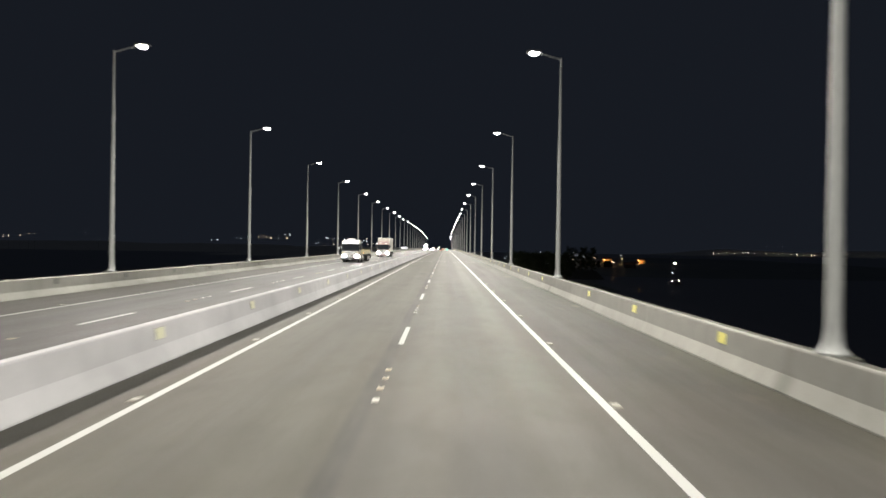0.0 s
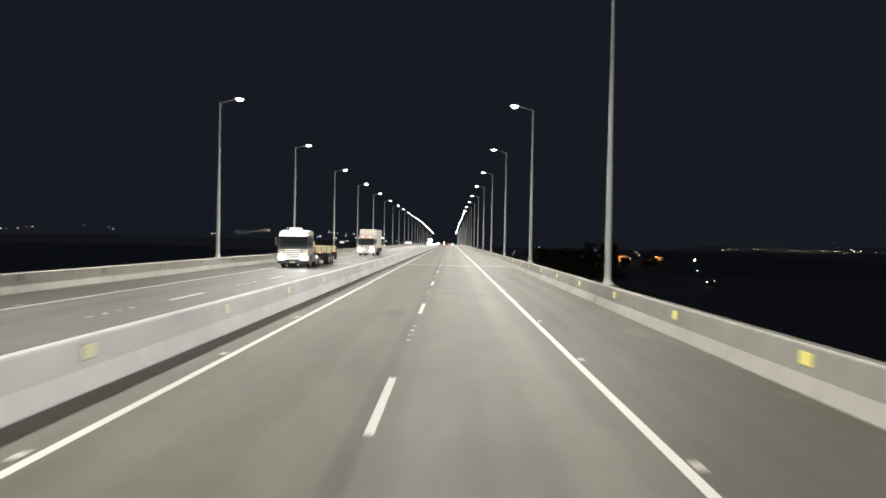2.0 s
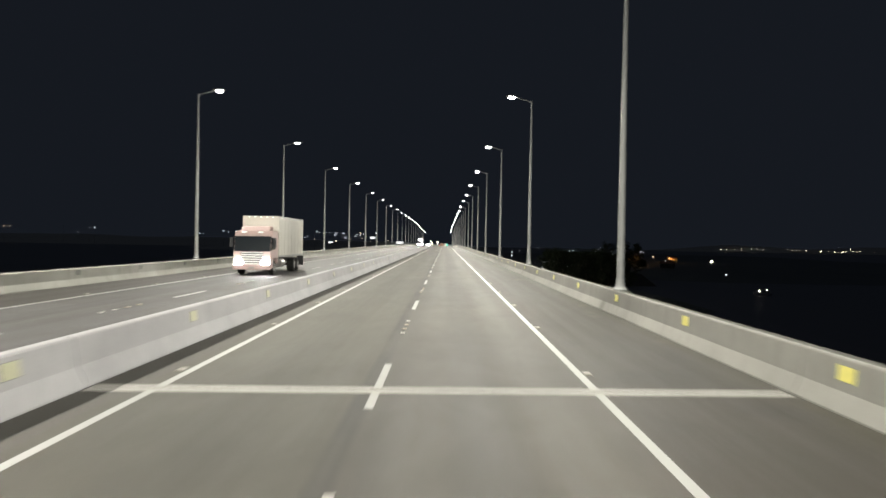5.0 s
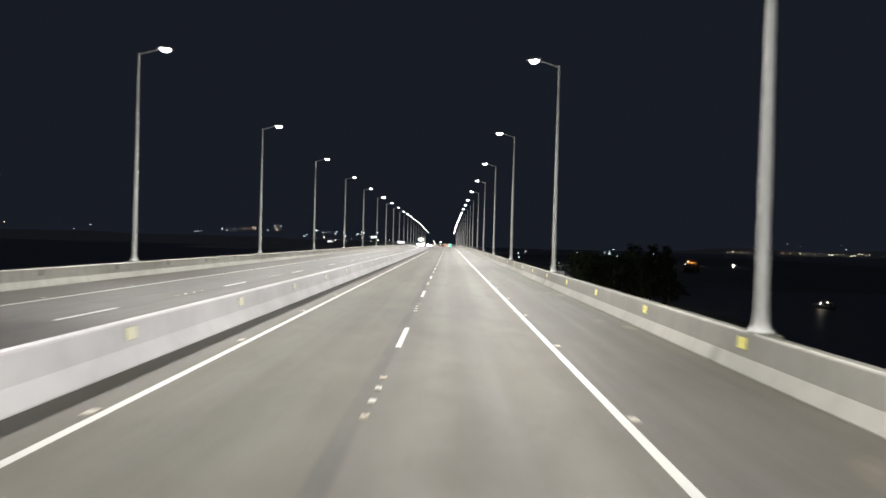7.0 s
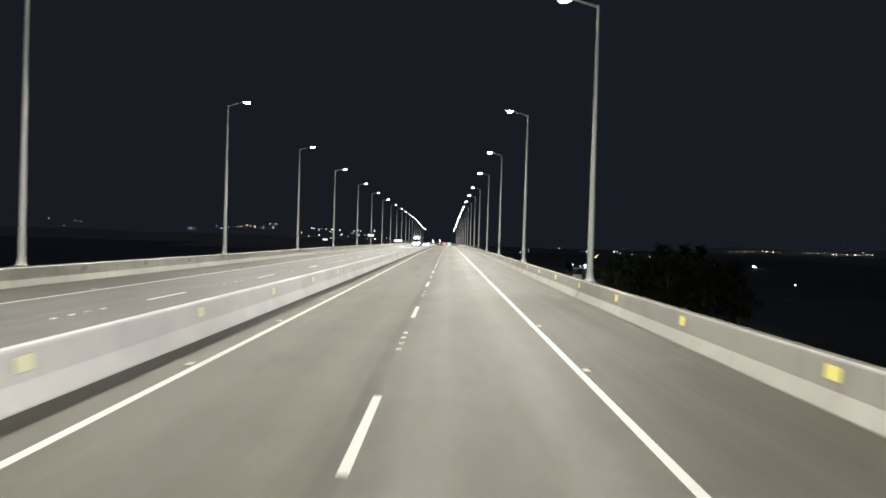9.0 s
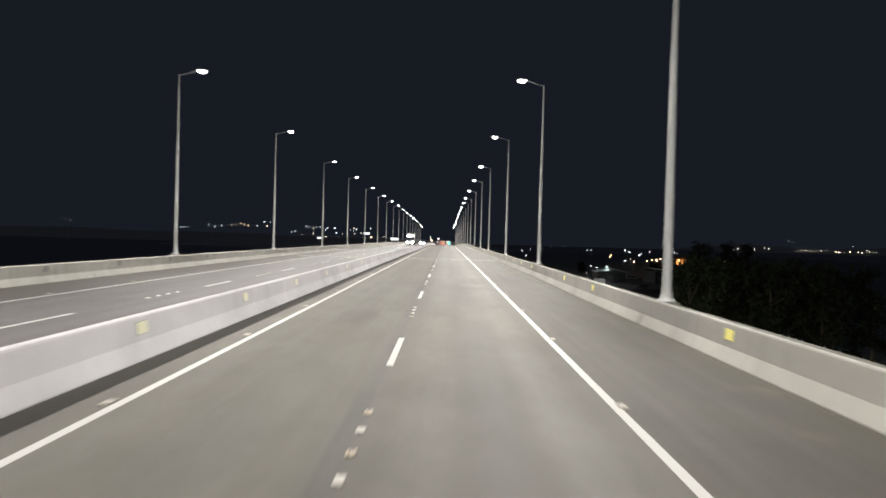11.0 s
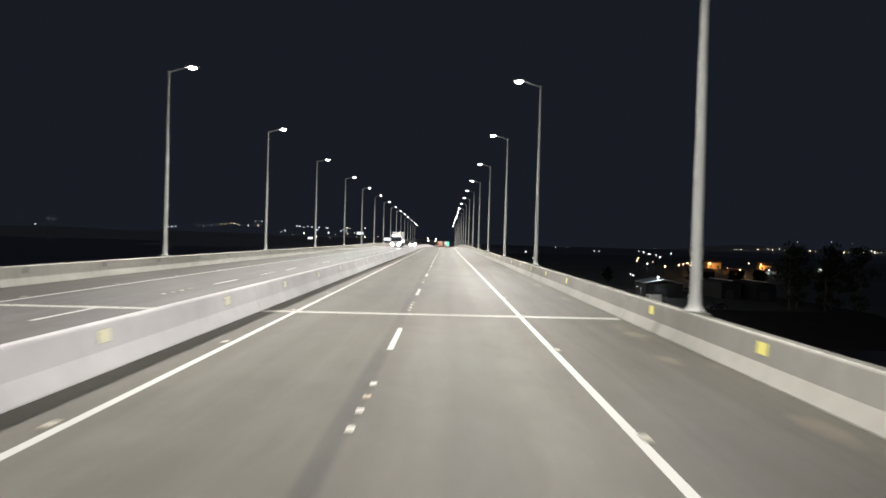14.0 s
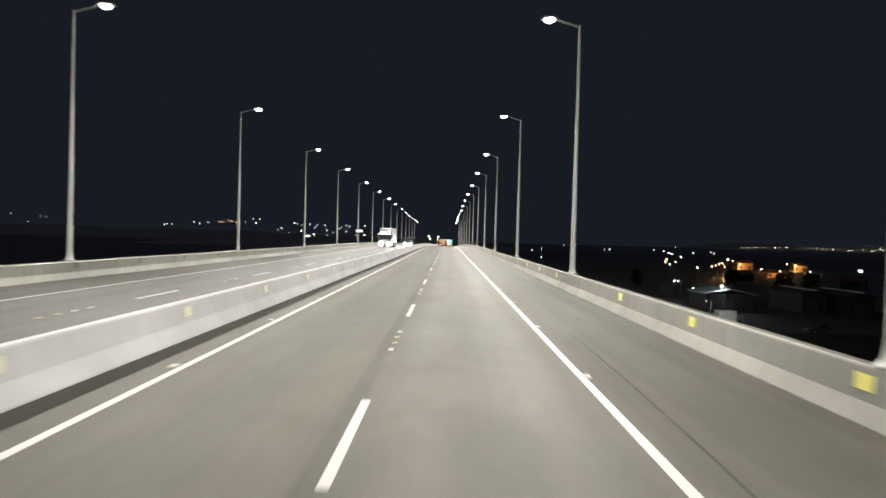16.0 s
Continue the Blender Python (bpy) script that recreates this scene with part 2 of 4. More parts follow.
def concrete_material(name, c, stain=0.3, foot_marks=None):
    n = Nodes(name, 0.85, 0.0, 0.3)
    big, run = n.noise(0.35, 0.35, 0.5, 5.0, 0.6), n.noise(3.0, 2.2, 0.35, 5.0, 0.65)
    fine = n.noise(45, 45, 45, 3.0, 0.6)
    base = n.ramp(big, [(0.3, tuple(v * 0.84 for v in c)), (0.7, tuple(v * 1.12 for v in c))])
    base = n.mix(n.math("MULTIPLY", n.ramp(run, [(0.5, 0.0), (0.75, 1.0)]), stain), base, tuple(v * 0.5 for v in c))
    base = n.mix(0.25, base, n.ramp(fine, [(0.3, 0.6), (0.7, 1.0)]), "MULTIPLY")
    if foot_marks is not None:
        # a darker ragged mark over the foot beside every lamp post
        first, every = foot_marks
        along = n.math("ABSOLUTE", n.math("SUBTRACT", n.math("MODULO", n.math("ADD", n.axis("Y"), 20 * every - first + every / 2), every), every / 2))
        along = n.math("ADD", along, n.math("MULTIPLY", n.math("SUBTRACT", run, 0.5), 0.5))
        spot = n.math("MULTIPLY", n.ramp(along, [(0.12, 1.0), (0.45, 0.0)]), n.band(7.0, 0.1, 0.02))
        base = n.mix(n.math("MULTIPLY", spot, 0.6), base, (0.14, 0.14, 0.125))
    n.color(base).bump(fine, 0.25, 0.004)
    return n.mat


def paint_material(name, c, wear=0.35):
    n = Nodes(name, 0.6, 0.0, 0.4)
    worn = n.ramp(n.noise(5, 1.4, 5, 6.0, 0.7), [(0.52, 0.0), (0.72, wear)])
    fine = n.noise(70, 70, 70, 2.0)
    base = n.mix(worn, tuple(c), (0.3, 0.29, 0.27))
    n.color(n.mix(0.2, base, n.ramp(fine, [(0.3, 0.7), (0.7, 1.0)]), "MULTIPLY")).bump(fine, 0.2, 0.003)
    return n.mat


def galvanised_material():
    n = Nodes("galvanised_steel", 0.55, 0.12, 0.4)
    f = n.math("ADD", n.math("MULTIPLY", n.noise(9, 9, 3, 4.0), 0.6), n.math("MULTIPLY", n.noise(60, 60, 30, 2.0), 0.4))
    n.color(n.ramp(f, [(0.3, (0.31, 0.32, 0.315)), (0.7, (0.42, 0.43, 0.42))]))
    n.rough(n.ramp(f, [(0.3, 0.42), (0.7, 0.62)]))
    return n.mat


def water_material():
    n = Nodes("dark_water", 0.36, 0.0, 0.9)
    h = n.math("ADD", n.noise(0.05, 0.12, 0.1, 4.0), n.math("MULTIPLY", n.noise(0.6, 0.9, 0.5, 3.0), 0.25))
    n.color(n.ramp(n.noise(0.004, 0.004, 0.004, 3.0), [(0.35, (0.016, 0.014, 0.02)), (0.7, (0.028, 0.025, 0.034))]))
    n.bump(h, 0.1, 0.2)
    return n.mat


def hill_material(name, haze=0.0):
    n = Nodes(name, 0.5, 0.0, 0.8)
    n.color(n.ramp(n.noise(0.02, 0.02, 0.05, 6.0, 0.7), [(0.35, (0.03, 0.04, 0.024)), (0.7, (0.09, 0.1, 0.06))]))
    # distant haze is put in as a faint glow of the slope itself
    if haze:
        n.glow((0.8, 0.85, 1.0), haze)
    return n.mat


ASPHALT = asphalt_material()
MEDIAN_CONCRETE = concrete_material("median_concrete", (0.43, 0.427, 0.437), 0.12)
CONCRETE = concrete_material("parapet_concrete", (0.305, 0.296, 0.272), 0.3, (43.1, 29.812))
OLD_CONCRETE = concrete_material("old_parapet_concrete", (0.29, 0.286, 0.26), 0.4)
# coping colour is darkened to offset the strong lamp light on flat tops
COPING = concrete_material("lamp_dimmed_coping", (0.1, 0.1, 0.085), 0.4)
NOSING = concrete_material("joint_concrete", (0.42, 0.41, 0.38), 0.2)
LINE_PAINT = paint_material("white_line_paint", (0.35, 0.348, 0.335))
STEEL = galvanised_material()
RUBBER = plain("joint_rubber", (0.02, 0.02, 0.02), 0.9)
STUD_WHITE = plain("stud_white", (0.4, 0.385, 0.35), 0.45)
STUD_TAN = plain("stud_tan", (0.3, 0.25, 0.185), 0.5)
STUD_BODY = plain("stud_body", (0.22, 0.205, 0.17), 0.5)
YELLOW = plain("reflective_yellow", (0.84, 0.77, 0.22), 0.35, vary=0.08, scale=20)
PLATE_BACK = plain("plate_grey", (0.16, 0.16, 0.15), 0.5, 0.5)
HOUSING = plain("luminaire_grey", (0.1, 0.105, 0.11), 0.45, 0.4)
LENS = glowing("lamp_lens", (1.0, 0.98, 0.94), 36.0)
WATER = water_material()
HILL = hill_material("wooded_slope")
# the far hills glow slightly to imitate haze
FAR_HILL = hill_material("haze_glow_hills", 0.0055)

# ---- water, far shores and hills ----
Y_END = 960.0
Y_START = -90.0
SEA = -14.5


def sea(y):
    """The water's level: the bridge climbs gently, so in its own frame the far water lies lower."""
    return SEA - 0.0034 * max(0.0, y - 350.0)


def water_sheet(name, x0, x1, y0, y1, mat):
    bm = bmesh.new()
    n = 48
    rows = [y0 + (y1 - y0) * j / n for j in range(n + 1)]
    grid = [[bm.verts.new((x0 + (x1 - x0) * i / n, y, sea(y))) for i in range(n + 1)] for y in rows]
    for j in range(n):
        for i in range(n):
            bm.faces.new((grid[j][i], grid[j][i + 1], grid[j + 1][i + 1], grid[j + 1][i]))
    return part(name, bm, mat)


tagged(water_sheet("water", -4800, 4800, -4450, 4750, WATER), "dark calm lagoon water under the bridge at night", "water", kind="structure")


def land(name, x0, x1, y0, y1, height, seed, label, base=SEA - 0.6, nx=40, ny=24):
    """A low wooded land with a ragged crest, falling to the water all round."""
    bm = bmesh.new()
    rows = []
    for j in range(ny + 1):
        row = []
        for i in range(nx + 1):
            u, v = i / nx, j / ny
            x, y = x0 + (x1 - x0) * u, y0 + (y1 - y0) * v
            edge = min(1.0, 5 * min(u, 1 - u)) * min(1.0, 3.5 * v) * min(1.0, 5 * (1 - v))
            h = noise.fractal(Vector((x * 0.0016 + seed, y * 0.0016, seed * 1.7)), 0.9, 2.1, 5)
            rough = noise.noise(Vector((x * 0.03, y * 0.03, seed)))
            row.append(bm.verts.new((x, y, base + max(0.0, edge) * (2.0 + height * (0.35 + 0.5 * v + 0.45 * h) + 1.2 * rough))))
        rows.append(row)
    for j in range(ny):
        for i in range(nx):
            bm.faces.new((rows[j][i], rows[j][i + 1], rows[j + 1][i + 1], rows[j + 1][i]))
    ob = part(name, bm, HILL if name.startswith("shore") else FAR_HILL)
    return tagged(smooth(ob, 180), label, "hill", kind="structure")


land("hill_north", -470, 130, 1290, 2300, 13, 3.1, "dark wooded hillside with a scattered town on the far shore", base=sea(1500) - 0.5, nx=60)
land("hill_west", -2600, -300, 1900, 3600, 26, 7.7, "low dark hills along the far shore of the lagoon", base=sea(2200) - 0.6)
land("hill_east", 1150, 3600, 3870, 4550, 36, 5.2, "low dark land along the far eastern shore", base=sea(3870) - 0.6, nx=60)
land("shore_ground", 34, 520, 430, 1320, 3.0, 2.4, "dark low shore ground with houses beside the bridge", base=SEA - 0.9, nx=48, ny=60)
land("shore_spit", 14, 74, 292, 352, 2.2, 8.3, "dark low muddy spit with trees beside the bridge", base=SEA - 0.3, nx=16, ny=16)

# ---- the bridge deck ----
JOINTS = (116.45, 314.85)
SKEW = 0.08
X_MEDIAN = -4.98
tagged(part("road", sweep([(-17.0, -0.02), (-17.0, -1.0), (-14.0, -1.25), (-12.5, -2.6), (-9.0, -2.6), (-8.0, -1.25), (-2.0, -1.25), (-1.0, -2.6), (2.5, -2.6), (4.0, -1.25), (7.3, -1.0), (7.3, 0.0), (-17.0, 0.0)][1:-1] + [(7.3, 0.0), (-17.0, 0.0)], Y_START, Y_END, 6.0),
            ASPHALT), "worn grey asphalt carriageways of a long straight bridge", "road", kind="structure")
ROAD = bpy.data.objects["road"]


def pier(y):
    bm = bmesh.new()
    for x in (-10.7, 0.8):
        box(bm, (x, y, (deck(y) - 2.6 + SEA - 3) / 2), (2.6, 1.6, deck(y) - 2.6 - SEA + 3), 0.2)
    box(bm, (-4.95, y, deck(y) - 3.1), (17.5, 2.0, 1.1), 0.15)
    return tagged(part("pier", bm, CONCRETE), "grey concrete bridge pier standing in the water", "pier", "bridge piers", "structure")


for j in range(-4, 41, 2):
    pier(115.0 + j * 20.0 + 20.0)


def lane_strip(name, x, half, lo, hi, z=0.004, mat=LINE_PAINT):
    return tagged(part(name, sweep([(x - half, z), (x + half, z)], lo, hi, 6.0, closed=False), mat), "white painted line along the edge of the lane", "road marking", kind="structure")


for at in (-3.565, 3.655, -13.36, -6.2):
    lane_strip("edge_line", at, 0.075, Y_START, Y_END)


def joint(y, lo, hi):
    bm = sweep([(x, 0.005 + 0.002 * (i % 2)) for i, x in enumerate(np.linspace(lo, hi, 40))], y - 0.26, y + 0.26, 0.26, closed=False, skew=SKEW * 0.6)
    ob = tagged(part("expansion_joint", bm, NOSING), "pale concrete nosing of an expansion joint across the road", "expansion joint", "expansion joints", "structure")
    part("seal", sweep([(x, 0.011) for x in np.linspace(lo, hi, 12)], y - 0.03, y + 0.03, 0.1, closed=False, skew=SKEW * 0.6), RUBBER, ob, "black rubber seal")
    return ob


for y in JOINTS:
    joint(y, -4.62, 6.9)
    joint(y, -16.4, -5.42)

# ---- parapets and median barrier ----
def parapet(name, outline, label, mat=CONCRETE):
    cuts = [Y_START, *JOINTS, Y_END]
    first = None
    for a, b in zip(cuts, cuts[1:]):
        x = outline[0][0]
        bm = sweep(outline, a + 0.02 + SKEW * 0.6 * x * (a != Y_START), b - 0.02 + SKEW * 0.6 * x * (b != Y_END), 6.0)
        first = tagged(part(name, bm, mat), label, "barrier", kind="structure")
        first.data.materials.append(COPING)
        # upward faces get the colour that was darkened against the lamp light
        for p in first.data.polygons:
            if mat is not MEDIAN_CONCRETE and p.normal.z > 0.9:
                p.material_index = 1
    return first


RIGHT = [(6.98, -0.03), (6.98, 0.03), (7.11, 0.312), (7.142, 0.785), (7.155, 0.815), (7.19, 0.832), (7.385, 0.83), (7.41, 0.80), (7.43, -0.9), (7.28, -0.95), (7.28, -0.03)]
LEFT = [(-16.6 - (min(x, 7.118) if z < 0.8 and x < 7.2 else x) + 6.98, z) for x, z in RIGHT]
HALF = [(0.32, 0.002), (0.32, 0.03), (0.17, 0.34), (0.105, 0.785), (0.08, 0.82)]
MEDIAN = [(X_MEDIAN + x, z) for x, z in HALF] + [(X_MEDIAN - x, z) for x, z in HALF[::-1]]
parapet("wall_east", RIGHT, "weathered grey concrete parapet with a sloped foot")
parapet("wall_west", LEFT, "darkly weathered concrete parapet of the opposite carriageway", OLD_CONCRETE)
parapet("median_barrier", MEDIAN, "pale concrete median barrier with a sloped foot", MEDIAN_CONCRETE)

# ---- street lamps ----
SPACING, Y_LAMP = 29.812, 41.572
SHIFT = {0: 0.4, 1: 0.62, 2: 0.22, 3: 0.18, 4: -0.63, 5: -0.3, 6: -0.25, 7: -0.32, 8: -0.33, 9: 0.14, 10: -0.5, 11: 1.25, 12: -0.37, 13: -0.27, 14: 0.96}
# how far the lamps on the near parapet stand past those opposite
AHEAD_R = {0: 0.1, 1: 0.05, 2: 0.6, 3: 0.7, 4: 0.75, 5: 0.2, 6: 0.15, 7: 0.7, 8: 0.3, 10: -0.15, 11: 1.25}


def street_lamp(arm):
    """A tapered pole with a short arm towards the road (+x) and a flat luminaire."""
    top, reach = 12.16, arm
    root = thing("street_lamp", pose(0, 0, 0), "tall galvanised street lamp with a short arm, lit, on the parapet", "street lamp", "street lamps along the bridge")
    bm = bmesh.new()
    n, rings = 20, []
    for z, r in ((0.0, 0.15), (0.36, 0.138), (4.0, 0.114), (8.0, 0.086), (top, 0.058), (top + 0.05, 0.035)):
        rings.append([bm.verts.new((r * math.cos(2 * math.pi * i / n), r * math.sin(2 * math.pi * i / n), z)) for i in range(n)])
    for a, b in zip(rings, rings[1:]):
        for i in range(n):
            bm.faces.new((a[i], a[(i + 1) % n], b[(i + 1) % n], b[i]))
    bm.faces.new(rings[-1])
    smooth(part("pole", bm, STEEL, root), 40)
    bm = bmesh.new()
    n, rings = 24, []
    for z, r in ((0.0, 0.26), (0.03, 0.26), (0.045, 0.245), (0.09, 0.2), (0.16, 0.17), (0.26, 0.154), (0.4, 0.146)):
        rings.append([bm.verts.new((r * math.cos(2 * math.pi * i / n), r * math.sin(2 * math.pi * i / n), z)) for i in range(n)])
    for p, q in zip(rings, rings[1:]):
        for i in range(n):
            bm.faces.new((p[i], p[(i + 1) % n], q[(i + 1) % n], q[i]))
    smooth(part("base_flange", bm, STEEL, root, "flared steel base flange"), 40)
    for i in range(4):
        a = math.pi / 4 + i * math.pi / 2
        bm = bmesh.new()
        tube(bm, (0.215 * math.cos(a), 0.215 * math.sin(a), 0.03), (0.215 * math.cos(a), 0.215 * math.sin(a), 0.09), 0.02, 0.02, 6)
        part("bolt", bm, STEEL, root)
    bm = bmesh.new()
    box(bm, (-0.1, 0, -0.13), (0.44, 0.6, 0.25), 0.03)
    plinth = part("plinth", bm, COPING, root, "concrete plinth")
    plinth.location = (0, 0, -0.006)
    bm = bmesh.new()
    tube(bm, (-0.04, 0, top - 0.06), (reach - 0.3, 0, top + 0.3), 0.04, 0.033, 12)
    smooth(part("arm", bm, STEEL, root), 40)
    bm = bmesh.new()
    box(bm, (reach, 0, top + 0.36), (0.82, 0.54, 0.1), 0.035, 2)
    for i in range(5):
        box(bm, (reach - 0.24 + 0.1 * i, 0, top + 0.425), (0.02, 0.42, 0.05))
    head = part("luminaire", bm, HOUSING, root, "flat grey lamp head")
    bm = bmesh.new()
    bmesh.ops.create_uvsphere(bm, u_segments=20, v_segments=10, radius=1.0, matrix=Matrix.Translation((reach, 0, top + 0.32)) @ Matrix.Diagonal((0.3, 0.25, 0.18, 1)))
    bmesh.ops.delete(bm, geom=[v for v in bm.verts if v.co.z > top + 0.33], context="VERTS")
    smooth(part("lens", bm, LENS, head, "glowing white lens"), 180)
    return root


TILT, LEAN = 41.0, 20.0


def lamp_light(x, y, z, side, lean):
    """Half of a luminaire's beam, thrown along the road and leaning in over it."""
    data = bpy.data.lights.new("street_light", "SPOT")
    data.energy, data.color, data.shadow_soft_size = LAMP_WATTS, LAMP_COLOR, 0.12
    data.spot_size, data.spot_blend = radians(112), 0.75
    ob = new("street_light", data)
    ob.matrix_basis = pose(x, y + 0.08 * side, z, 0, lean) @ pose(0, 0, 0, TILT * side)
    return ob


lamp_r, lamp_l = street_lamp(1.5), street_lamp(1.55)
for k in range(-2, 26):
    y = Y_LAMP + (k - 1) * SPACING + SHIFT.get(k, 0.0)
    z = deck(y) + 0.835
    yr, yl = y + AHEAD_R.get(k, 0.1), y - 0.33
    mr, ml = pose(7.38, yr, z, 0, 0, 180), pose(-17.34, yl, z)
    if k == -2:
        lamp_r.matrix_basis, lamp_l.matrix_basis = mr, ml
    else:
        copy_thing(lamp_r, mr)
        copy_thing(lamp_l, ml)
    for side in (-1, 1):
        lamp_light(5.88, yr, z + 12.1, side, LEAN)
        lamp_light(-15.79, yl, z + 12.1, side, -LEAN)

# ---- vehicles ----
CAB_WHITE = plain("cab_white_paint", (0.78, 0.78, 0.76), 0.3, 0.0, 0.06, 2.0)
CAB_PALE = plain("cab_pale_paint", (0.27, 0.245, 0.19), 0.35, 0.0, 0.08, 2.0)
# a pale cab; the pink of the headlight glare is put into its paint
CAB_GLARE_PINK = plain("glare_tinted_cab_paint", (0.5, 0.37, 0.35), 0.32, 0.0, 0.1, 2.0)
CAB_DULL = plain("dull_grey_paint", (0.16, 0.155, 0.15), 0.5, 0.0, 0.1, 1.5)
CAR_GREY = plain("car_grey_paint", (0.2, 0.2, 0.21), 0.25, 0.3, 0.06, 2.0)
DARK = plain("dark_plastic", (0.03, 0.03, 0.032), 0.55)
CHASSIS = plain("chassis_black", (0.022, 0.021, 0.02), 0.7)
TYRE = plain("tyre_rubber", (0.018, 0.018, 0.018), 0.9)
RIM = plain("rim_steel", (0.34, 0.34, 0.33), 0.4, 0.7)
BOARD = plain("pale_yellow_boards", (0.36, 0.31, 0.165), 0.7, 0.0, 0.2, 1.5)
CARGO_SKIN = plain("box_panel", (0.6, 0.58, 0.52), 0.5, 0.0, 0.08, 1.0)
BROWN_DOOR = plain("brown_panel", (0.3, 0.17, 0.11), 0.5, 0.0, 0.1, 1.0)
AMBER = glowing("amber_marker", (1.0, 0.35, 0.04), 3.0)
HEADLIGHT = glowing("headlight_glass", (1.0, 0.97, 0.95), 220.0)
TAIL = glowing("tail_light_red", (1.0, 0.08, 0.04), 4.0)
TAIL_OFF = plain("tail_light_unlit", (0.2, 0.02, 0.02), 0.25)
SIGN_BRIGHT = glowing("lamp_bar_white", (0.95, 0.97, 1.0), 6.0)
SIGN_WHITE = glowing("lit_panel_white", (0.8, 0.95, 0.9), 1.2)
# the teal door is no lamp; its brightness is added as emission
GLOW_TEAL = glowing("glowing_teal_door", (0.08, 0.5, 0.42), 0.6)
GLASS = Nodes("dark_glass", 0.08, 0.0, 0.6).color((0.02, 0.024, 0.028)).mat


def wheel(parent, x, y, r=0.5, w=0.3):
    bm = bmesh.new()
    tube(bm, (x - w / 2, y, r), (x + w / 2, y, r), r, r, 28)
    es = [e for e in bm.edges if abs(e.verts[0].co.x - e.verts[1].co.x) < 1e-4]
    bmesh.ops.bevel(bm, geom=es, offset=0.05, segments=2, affect="EDGES")
    ob = part("wheel", bm, TYRE, parent, "black rubber tyre")
    bm = bmesh.new()
    s = 1 if x > 0 else -1
    tube(bm, (x + s * (w / 2 - 0.03), y, r), (x + s * (w / 2 + 0.012), y, r), r * 0.58, r * 0.5, 20)
    tube(bm, (x + s * (w / 2), y, r), (x + s * (w / 2 + 0.05), y, r), r * 0.2, r * 0.16, 12)
    part("rim", bm, RIM, ob, "steel wheel rim")
    return ob


def truck_cab(root, paint, height=3.05, visor=True):
    """The front of a truck: the nose at y = 0, looking along -y."""
    h = height
    bm = prism(bmesh.new(), [(0.06, 0.45), (0.0, 0.6), (0.0, 1.55), (0.28, h - 0.35), (0.55, h), (2.05, h + 0.05), (2.15, h - 0.1), (2.15, 0.75), (1.9, 0.75), (1.85, 1.1), (0.75, 1.1), (0.7, 0.45)], "x", -1.23, 1.23)
    bmesh.ops.bevel(bm, geom=[e for e in bm.edges], offset=0.05, segments=2, affect="EDGES", clamp_overlap=True)
    smooth(part("cab_body", bm, paint, root), 40)
    bm = prism(bmesh.new(), [(-0.014, 1.57), (0.275, h - 0.34), (0.3, h - 0.34), (0.01, 1.57)], "x", -1.19, 1.19)
    part("windscreen", bm, GLASS, root, "dark windscreen")
    for s in (-1, 1):
        bm = prism(bmesh.new(), [(0.42, 1.7), (0.52, h - 0.45), (1.25, h - 0.45), (1.25, 1.7)], "x", s * 1.215, s * 1.247)
        part("side_window", bm, GLASS, root, "dark side window")
        bm = bmesh.new()
        bmesh.ops.create_uvsphere(bm, u_segments=20, v_segments=12, radius=1.0, matrix=Matrix.Translation((s * 0.88, 0.0, 0.86)) @ Matrix.Diagonal((0.29, 0.16, 0.23, 1)))
        smooth(part("headlight", bm, HEADLIGHT, root, "bright white headlight"), 180)
        bm = box(bmesh.new(), (s * 1.42, 0.22, 2.15), (0.22, 0.14, 0.62), 0.05, 2)
        tube(bm, (s * 1.2, 0.3, 2.4), (s * 1.42, 0.24, 2.4), 0.02, 0.02, 8)
        part("mirror", bm, DARK, root)
        bm = box(bmesh.new(), (s * 1.12, 1.3, 0.62), (0.22, 0.5, 0.06), 0.015)
        part("step", bm, DARK, root)
        bm = box(bmesh.new(), (s * 0.55, 0.1, h - 0.08), (0.3, 0.12, 0.07), 0.02)
        part("marker_light", bm, SIGN_WHITE, root)
    bm = box(bmesh.new(), (0, -0.002, 1.12), (1.46, 0.03, 0.86), 0.01)
    part("grille", bm, DARK, root)
    for i in range(6):
        bm = box(bmesh.new(), (0, -0.03, 0.76 + 0.145 * i), (1.4, 0.05, 0.07), 0.015)
        part("grille_slat", bm, CAB_WHITE, root)
    for s in (-1, 1):
        bm = prism(bmesh.new(), [(-0.008, 1.58), (0.25, h - 0.42), (0.52, h - 0.42), (0.42, 1.66)], "x", s * 1.225, s * 1.24)
        part("corner_pane", bm, GLASS, root, "dark corner of the windscreen")
    bm = box(bmesh.new(), (0, -0.03, 0.53), (2.44, 0.22, 0.34), 0.06, 2)
    smooth(part("bumper", bm, DARK if visor else paint, root), 40)
    bm = box(bmesh.new(), (0, -0.15, 0.5), (0.4, 0.015, 0.12))
    part("blank_plate", bm, RIM, root)
    if visor:
        bm = prism(bmesh.new(), [(-0.02, h - 0.42), (0.3, h - 0.26), (0.3, h - 0.22), (-0.02, h - 0.36)], "x", -1.15, 1.15)
        part("sun_visor", bm, CAB_WHITE, root, "white sun visor")
        for s in (-1, 1):
            bm = prism(bmesh.new(), [(0.3, 1.58), (0.36, h - 0.3), (2.1, h - 0.3), (2.1, 1.58)], "x", s * 1.228, s * 1.238)
            part("upper_panel", bm, DARK, root, "dark upper side of the cab")
        bm = box(bmesh.new(), (0, -0.012, 1.62), (2.3, 0.05, 0.16), 0.02, 2)
        part("front_panel", bm, DARK, root, "dark band under the windscreen")
